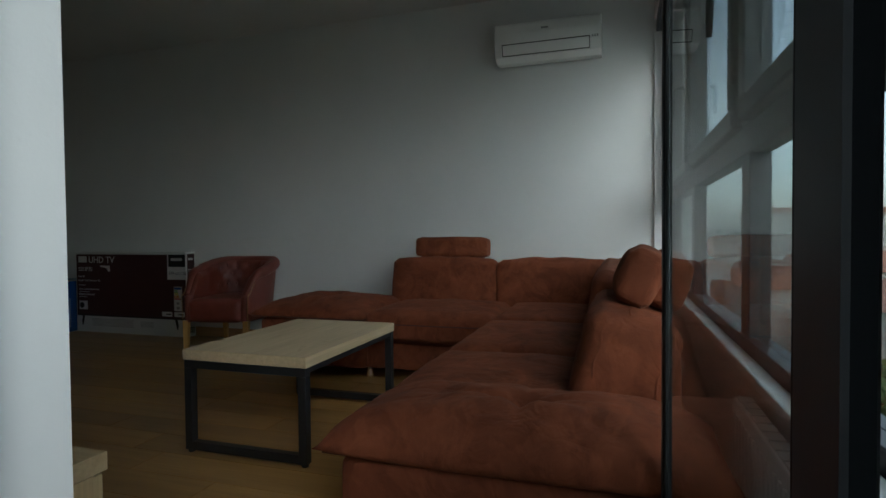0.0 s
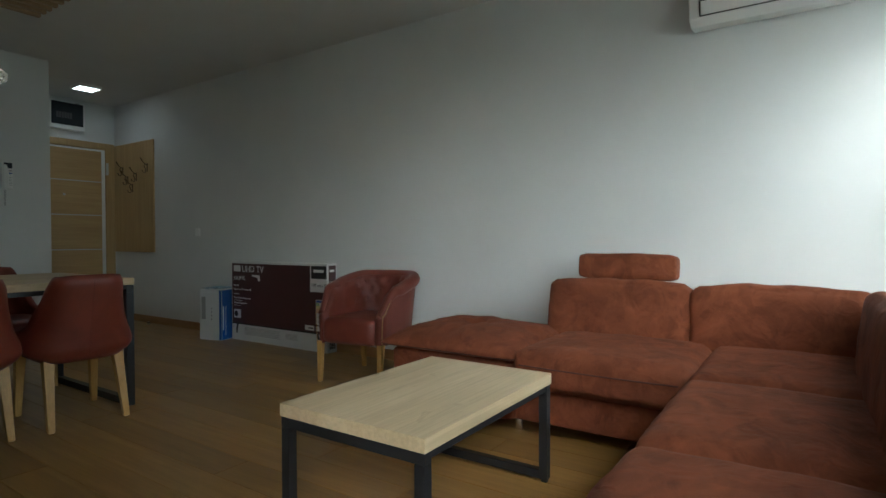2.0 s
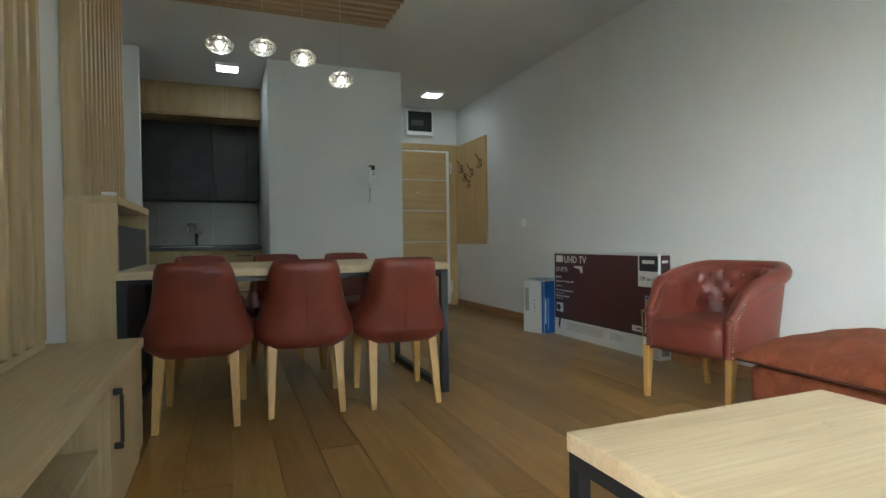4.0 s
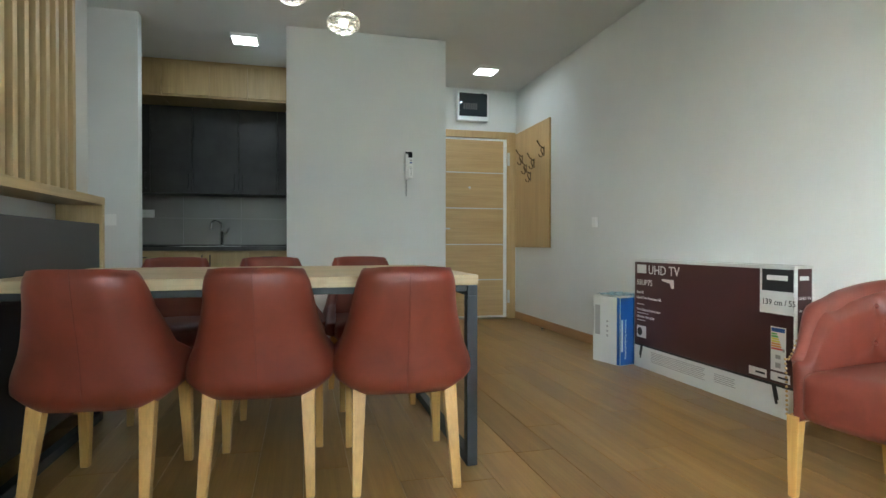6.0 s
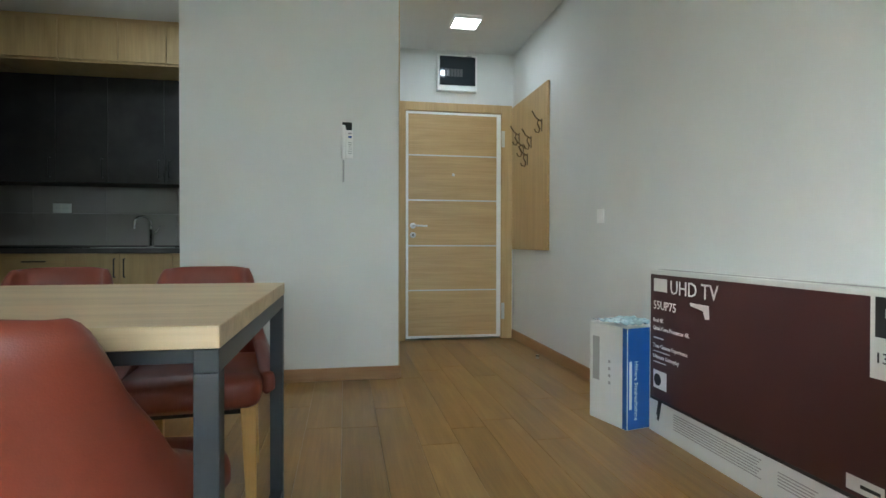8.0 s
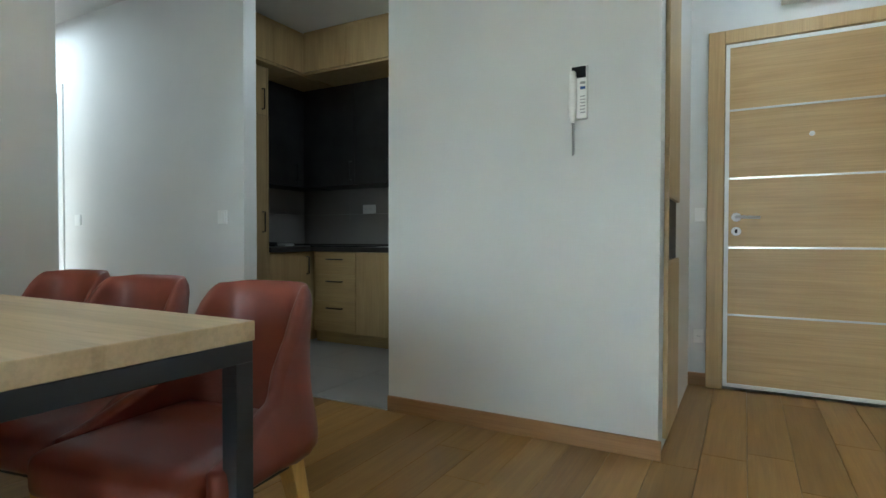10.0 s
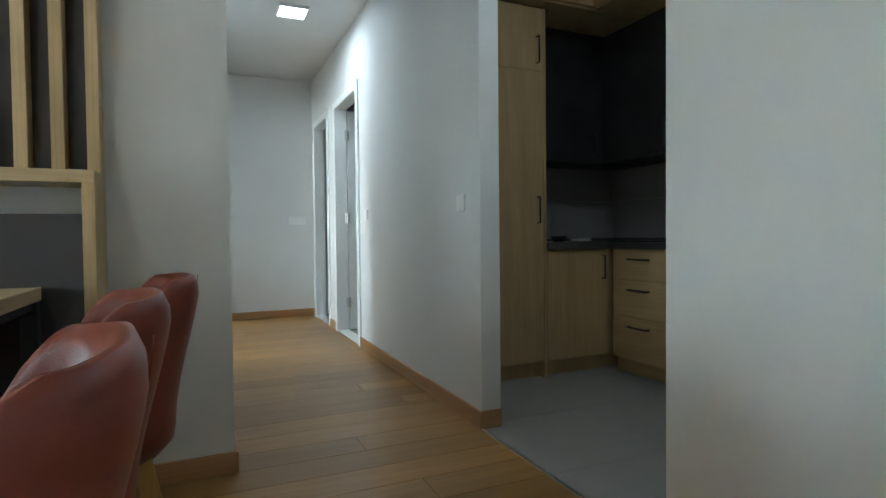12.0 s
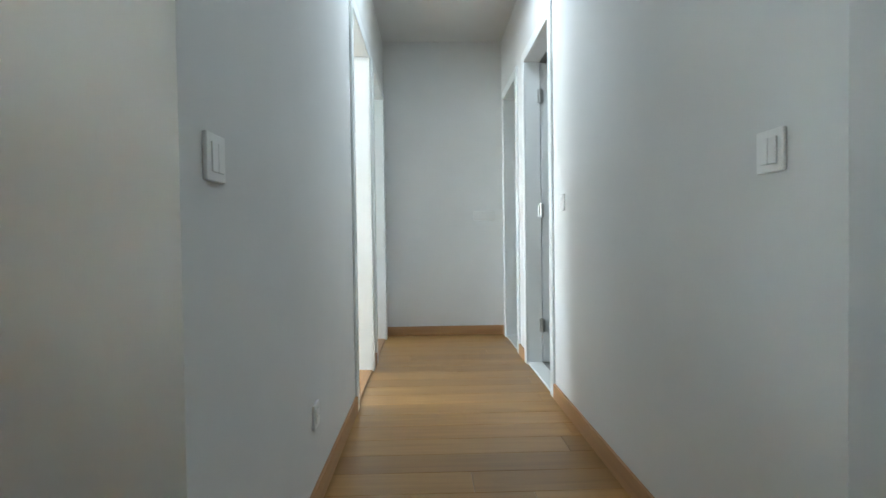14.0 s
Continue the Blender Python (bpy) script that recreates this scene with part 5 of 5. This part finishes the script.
def worktop():
    t = thing("kitchen_worktop", pose(0, 0, 0), "dark stone-look worktop running round the kitchen corner", "worktop")
    part("board", boxes_bm([(XKL + 0.003, XF + 0.02, 7.385, YF - 0.02, ZC - 0.042, ZC), (XKL + 0.003, XB - 0.003, YF - 0.02, YKB - 0.003, ZC - 0.042, ZC)]), WORKTOP, t)
    part("upstand", boxes_bm([(XKL + 0.02, XB - 0.003, YKB - 0.028, YKB - 0.013, ZC, ZC + 0.02), (XKL + 0.013, XKL + 0.028, 7.385, YKB - 0.03, ZC, ZC + 0.02)], 0.002), WORKTOP, t)
    sink = part("sink", boxes_bm([(0.35, 0.9, 7.98, 7.995, ZC + 0.0, ZC + 0.004), (0.35, 0.9, 8.345, 8.36, ZC, ZC + 0.004), (0.35, 0.365, 7.995, 8.345, ZC, ZC + 0.004), (0.885, 0.9, 7.995, 8.345, ZC, ZC + 0.004), (0.365, 0.885, 7.995, 8.345, ZC + 0.0005, ZC + 0.002)]), BRUSHED, t, "steel inset sink")


def faucet():
    t = thing("kitchen_faucet", pose(0.70, 8.36, ZC), "chrome kitchen mixer tap with a swan neck", "faucet")
    part("body", tube_bm([(0, 0, 0), (0, 0, 0.02), (0, 0, 0.021), (0, 0, 0.16)], [0.028, 0.028, 0.021, 0.021], 16), CHROME, t, "", True)
    neck = [(0, 0, 0.15), (0, 0, 0.22)] + [(-0.045 + 0.045 * math.cos(a), -0.075 + 0.075 * math.cos(a), 0.22 + 0.06 * math.sin(a)) for a in [math.pi * k / 10 for k in range(1, 10)]] + [(-0.09, -0.15, 0.2), (-0.09, -0.15, 0.17)]
    part("spout", tube_bm(neck, 0.011, 10), CHROME, t, "", True)
    part("lever", tube_bm([(0.02, 0, 0.13), (0.05, 0, 0.15), (0.075, -0.01, 0.2)], [0.008, 0.007, 0.005], 8), CHROME, t, "", True)


def hob():
    t = thing("induction_hob", pose(-0.03, 8.12, ZC), "black glass hob set into the worktop", "hob")
    part("glass", box_bm(-0.28, 0.28, -0.235, 0.235, 0.0, 0.008, 0.003), DARK_GLASS, t)
    for x, y, r in ((-0.13, -0.1, 0.09), (0.13, -0.1, 0.075), (-0.13, 0.11, 0.075), (0.13, 0.11, 0.09)):
        part("ring", disc_bm((x, y, 0.0083), (0, 0, 1), r, 0.0008, 28), ANTHRACITE, t)


def counter_clutter():
    t = thing("soap_dish", pose(-0.6, 7.7, ZC), "small dark bowl standing on the worktop", "bowl")
    bm = bmesh.new()
    prof = [(0.0, 0.002), (0.035, 0.0), (0.052, 0.02), (0.058, 0.04), (0.054, 0.04), (0.045, 0.02), (0.0, 0.008)]
    bmesh.ops.spin(bm, geom=[e for e in [bm.edges.new((a, b)) for a, b in (lambda vs: zip(vs, vs[1:]))([bm.verts.new((r, 0, z)) for r, z in prof])]], cent=(0, 0, 0), axis=(0, 0, 1), angle=2 * math.pi, steps=20)
    bmesh.ops.remove_doubles(bm, verts=bm.verts, dist=0.0005)
    part("bowl", bm, STEEL_BLACK, t, "", True)
    t = thing("folded_cloth", pose(-0.62, 7.9, ZC), "pale folded kitchen cloth on the worktop", "cloth")
    part("cloth", soft_bm(-0.05, 0.05, -0.06, 0.06, 0.0, 0.025, 0.01, 0.004, 0.003, 6), CARD_WHITE, t, "", True)


worktop()
faucet()
hob()
counter_clutter()


def upper_cabinet(x0, x1, y0, y1, way, handle, label):
    t = thing("wall_cabinet", pose(0, 0, 0), label, "cabinet", "dark kitchen wall cabinets")
    z0, z1 = 1.40, 2.29
    part("body", box_bm(x0, x1, y0, y1, z0, z1), STONE_FRONT, t)
    if way == "-y":
        d = part("door", box_bm(x0 + 0.0015, x1 - 0.0015, y0 - 0.019, y0 - 0.001, z0 - 0.005, z1, 0.0015), STONE_FRONT, t)
        if handle is not None:
            part("handle", bar_handle_z(handle, y0 - 0.019, z0 + 0.04, z0 + 0.2, "-y"), STEEL_BLACK, d, "dark bar handle", True)
    else:
        d = part("door", box_bm(x1 + 0.001, x1 + 0.019, y0 + 0.0015, y1 - 0.0015, z0 - 0.005, z1, 0.0015), STONE_FRONT, t)
        part("handle", bar_handle_z(x1 + 0.019, handle, z0 + 0.04, z0 + 0.2, "+x"), STEEL_BLACK, d, "dark bar handle", True)


YU, XU = 8.07, -0.56
splits = (XU + 0.02, 0.06, 0.46, 0.905, 1.30, XB - 0.003)
for k, (a, b) in enumerate(zip(splits, splits[1:])):
    upper_cabinet(a + 0.001, b - 0.001, YU, YKB - 0.003, "-y", (0.02, 0.42, 0.865, 0.945, None)[k], "dark stone-look kitchen wall cabinet with one door")
upper_cabinet(XKL + 0.003, XU, 7.39, YKB - 0.003, "+x", 7.95, "dark stone-look corner wall cabinet")


def top_cabinet(x0, x1, y0, y1, way, label):
    t = thing("top_cabinet", pose(0, 0, 0), label, "cabinet", "oak cabinets under the kitchen ceiling")
    z0, z1 = 2.30, H - 0.035
    part("body", box_bm(x0, x1, y0, y1, z0, z1, 0.001), KITCHEN_OAK, t)
    if way == "-y":
        part("door", box_bm(x0 + 0.0015, x1 - 0.0015, y0 - 0.019, y0 - 0.001, z0 + 0.018, z1 - 0.002, 0.0015), KITCHEN_OAK, t)
    else:
        part("door", box_bm(x1 + 0.001, x1 + 0.019, y0 + 0.0015, y1 - 0.0015, z0 + 0.018, z1 - 0.002, 0.0015), KITCHEN_OAK, t)
    return t


YT, XT = 7.70, -0.22
ts = (XT + 0.021, 0.25, 0.68, 1.034, XB - 0.003)
for a, b in zip(ts, ts[1:]):
    top_cabinet(a + 0.001, b - 0.001, YT, YKB - 0.003, "-y", "oak cabinet above the dark wall cabinets")
for a, b in ((6.735, 7.36), (7.362, 7.68), (7.682, YKB - 0.003)):
    top_cabinet(XKL + 0.003, XT, a, b, "+x", "oak cabinet above the dark corner cabinets")
t = thing("cornice_board", pose(0, 0, 0), "oak filler board between cabinets and ceiling", "trim board")
part("board", boxes_bm([(XT + 0.02, XB - 0.003, YT - 0.005, YT + 0.02, H - 0.034, H - 0.002), (XT - 0.02, XT + 0.005, 6.735, YT + 0.02, H - 0.034, H - 0.002)]), KITCHEN_OAK_X, t)


def backsplash():
    s = structure("backsplash", boxes_bm([(XKL, XB, YKB - 0.004, YKB - 0.001, ZC, 1.42), (XKL + 0.001, XKL + 0.004, 7.385, YKB, ZC, 1.42)]), GROUT, "grey tiled splashback behind the worktop")
    z0, zm, z1 = ZC + 0.002, 1.155, 1.41
    x = XKL + 0.013
    while x < XB - 0.05:
        x1 = min(x + 0.598, XB - 0.004)
        for a, b in ((z0, zm - 0.001), (zm + 0.001, z1)):
            part("tile", box_bm(x, x1, YKB - 0.012, YKB - 0.0045, a, b, 0.001), SPLASH, s)
        x += 0.6
    for ya, yb in ((7.39, 7.85), (7.852, YKB - 0.014)):
        for a, b in ((z0, zm - 0.001), (zm + 0.001, z1)):
            part("tile", box_bm(XKL + 0.0045, XKL + 0.012, ya, yb, a, b, 0.001), SPLASH, s)


backsplash()
switch(-0.07, YKB - 0.012, 1.2, "-y", 0.15, 0.085, 2, True)
switch(XKL + 0.012, 7.72, 1.19, "+x", 0.085, 0.085, 1, True)


# ---- outside ----
structure("ground", boxes_bm([(-1500, 1500, -3000, 60, -17.2, -17)]), GRASS, "park and city ground far below")


def tree(x, y, height, seed):
    rng = random.Random(seed)
    t = thing("tree", pose(x, y, -17), "leafy green deciduous tree below the window", "tree", "trees below the building")
    part("trunk", tube_bm([(0, 0, 0), (0.1, 0, height * 0.3), (0, 0.15, height * 0.62)], [0.28, 0.2, 0.1], 8), BARK, t, "", True)
    for k in range(5):
        a = k * 1.3 + seed
        part("limb", tube_bm([(0.05, 0, height * 0.35), (1.2 * math.cos(a), 1.2 * math.sin(a), height * 0.55), (2.0 * math.cos(a), 2.0 * math.sin(a), height * 0.75)], [0.12, 0.08, 0.03], 6), BARK, t, "", True)
    verts, faces = [], []
    for k in range(1500):
        a, e, r = rng.uniform(0, 2 * math.pi), rng.uniform(-0.7, 1.0), rng.uniform(0.55, 1.0)
        lump = 1 + 0.25 * math.sin(3 * a + seed) * math.cos(4 * e)
        c = Vector((2.9 * r * lump * math.cos(a) * math.sqrt(max(0.05, 1 - e * e * 0.9)), 2.9 * r * lump * math.sin(a) * math.sqrt(max(0.05, 1 - e * e * 0.9)), height * 0.68 + height * 0.3 * e * r))
        d1 = Vector((rng.gauss(0, 1), rng.gauss(0, 1), rng.gauss(0, 1))).normalized() * rng.uniform(0.16, 0.3)
        d2 = d1.orthogonal() * 0.7
        n = len(verts)
        verts += [c - d1, c + d2, c + d1, c - d2]
        faces.append((n, n + 1, n + 2, n + 3))
    me = bpy.data.meshes.new("crown")
    me.from_pydata([tuple(v) for v in verts], [], faces)
    me.materials.append(LEAVES)
    ob = new("crown", me)
    ob.parent = t


for k, (x, y, hgt) in enumerate(((17, -6.5, 9.5), (22, -9, 11), (27, -9.5, 10), (24, -13.5, 9), (33, -14, 12), (15, -10, 9), (38, -11, 10))):
    tree(x, y, hgt, k + 1)


def apartment_building(x, y, w, d, top, turn, label):
    t = thing("apartment_building", pose(x, y, -17, 0, 0, turn), label, "building", "houses below the window")
    h = top + 17
    wl = part("wall", box_bm(-w / 2, w / 2, -d / 2, d / 2, 0, h), FACADE, t)
    bm = bmesh.new()
    o = 0.5
    base = [bm.verts.new(p) for p in ((-w / 2 - o, -d / 2 - o, h + 0.01), (w / 2 + o, -d / 2 - o, h + 0.01), (w / 2 + o, d / 2 + o, h + 0.01), (-w / 2 - o, d / 2 + o, h + 0.01))]
    r0, r1 = bm.verts.new((-w / 4, 0, h + d * 0.22)), bm.verts.new((w / 4, 0, h + d * 0.22))
    for f in ((base[0], base[1], r1, r0), (base[1], base[2], r1), (base[2], base[3], r0, r1), (base[3], base[0], r0), base[::-1]):
        bm.faces.new(f)
    part("roof", bm, ROOF, t, "terracotta hipped roof")
    n = int(h // 3)
    for k in range(max(1, n - 3), n):
        for j in range(int(d // 3.2)):
            yy = -d / 2 + 1.6 + j * 3.2
            part("window", box_bm(-w / 2 - 0.05, -w / 2 + 0.1, yy - 0.6, yy + 0.6, k * 3 + 0.9, k * 3 + 2.3), FAR_GLASS, wl)
            part("balcony", boxes_bm([(-w / 2 - 1.1, -w / 2, yy - 1.2, yy + 1.2, k * 3 - 0.1, k * 3 + 0.05), (-w / 2 - 1.1, -w / 2 - 1.0, yy - 1.2, yy + 1.2, k * 3 + 0.05, k * 3 + 0.95)]), FACADE, wl)


apartment_building(70, -17, 11, 9, -5.0, 6, "pale apartment house with balconies and a terracotta roof")
apartment_building(58, -26, 12, 13, -5.5, 3, "pale apartment house with a red tiled roof")
apartment_building(95, -34, 16, 14, -4.5, -8, "pale distant apartment house with balconies")


def far_city():
    rng = random.Random(5)
    for name, material, which in (("city_houses", FACADE, 0), ("city_roofs", ROOF, 1)):
        bm = bmesh.new()
        rng.seed(5)
        for k in range(420):
            dist = 110 * (1.0058 ** k) * rng.uniform(0.9, 1.1)
            a = radians(rng.uniform(-62, 4))
            x, y = dist * math.cos(a), dist * math.sin(a)
            w, d, top = rng.uniform(7, 16), rng.uniform(7, 16), -17 + rng.uniform(4, 10) + dist * 0.012 + (12 if rng.random() < 0.06 else 0)
            if which == 0:
                add_box(bm, x - w / 2, x + w / 2, y - d / 2, y + d / 2, -17, top)
            else:
                add_box(bm, x - w / 2 - 0.4, x + w / 2 + 0.4, y - d / 2 - 0.4, y + d / 2 + 0.4, top, top + 1.0)
        tagged(make_object(name, bm, material), "crowd of distant city houses in haze", "buildings", "", "stuff")


far_city()


# ---- floor pieces ----
def plank_bm(w, l, h=0.0125):
    bm = bmesh.new()
    g, c = 0.0006, 0.0014
    low = [bm.verts.new(p) for p in ((g, g, -h), (w - g, g, -h), (w - g, l - g, -h), (g, l - g, -h))]
    mid = [bm.verts.new((v.co.x, v.co.y, -c)) for v in low]
    top = [bm.verts.new(p) for p in ((g + c, g + c, 0), (w - g - c, g + c, 0), (w - g - c, l - g - c, 0), (g + c, l - g - c, 0))]
    for a, b in ((low, mid), (mid, top)):
        for k in range(4):
            bm.faces.new((a[k], a[(k + 1) % 4], b[(k + 1) % 4], b[k]))
    bm.faces.new(top)
    return bm


def lay_parquet():
    floor = bpy.data.objects["floor"]
    rng = random.Random(11)
    w = 0.172
    x = XEND
    while x < XE - 0.005:
        x1 = min(x + w, XE)
        m = (x + x1) / 2
        spans = [(YH - 0.2, YK)]
        if m > 0.15:
            spans = [(0.02, YK)] if m < XB2 else [(0.02, YD)]
        for a, b in spans:
            if 0.15 < m < XW:
                a = 0.14
            y = a - rng.uniform(0, 1.2)
            while y < b - 0.01:
                l = rng.choice((1.2, 1.6, 1.9, 2.2))
                y0, y1 = max(a, y), min(b, y + l)
                if y1 - y0 > 0.02:
                    ob = part("plank", plank_bm(x1 - x, y1 - y0), PARQUET, floor)
                    ob.location = (x, y0, 0)
                y += l
        x = x1


def lay_tiles(x0, x1, y0, y1, size, z=-0.001):
    floor = bpy.data.objects["floor"]
    x = x0
    while x < x1 - 0.01:
        xe = min(x + size, x1)
        y = y0
        while y < y1 - 0.01:
            ye = min(y + size, y1)
            ob = part("tile", box_bm(0.0015, xe - x - 0.0015, 0.0015, ye - y - 0.0015, -0.012, 0, 0.001), TILE, floor)
            ob.location = (x, y, z)
            y = ye
        x = xe


lay_parquet()
lay_tiles(XKL, XB, YK, YKB, 0.6)
lay_tiles(XEND, XKL - 0.12, YK + 0.10, 8.5, 0.6)
part("bedroom_boards", boxes_bm([(XEND, 0.15, 2.45, YH - 0.2, -0.0135, -0.001)]), PARQUET, bpy.data.objects["floor"])
structure("loggia_floor", boxes_bm([(-1.6, 0.15, -0.15, 1.5, -0.25, -0.01)]), TILE, "grey tiled loggia floor")
structure("trim", box_bm(XC - 0.01, XB, YK - 0.012, YK + 0.002, -0.002, 0.003, 0.001), BRUSHED, "thin metal strip between parquet and tiles")
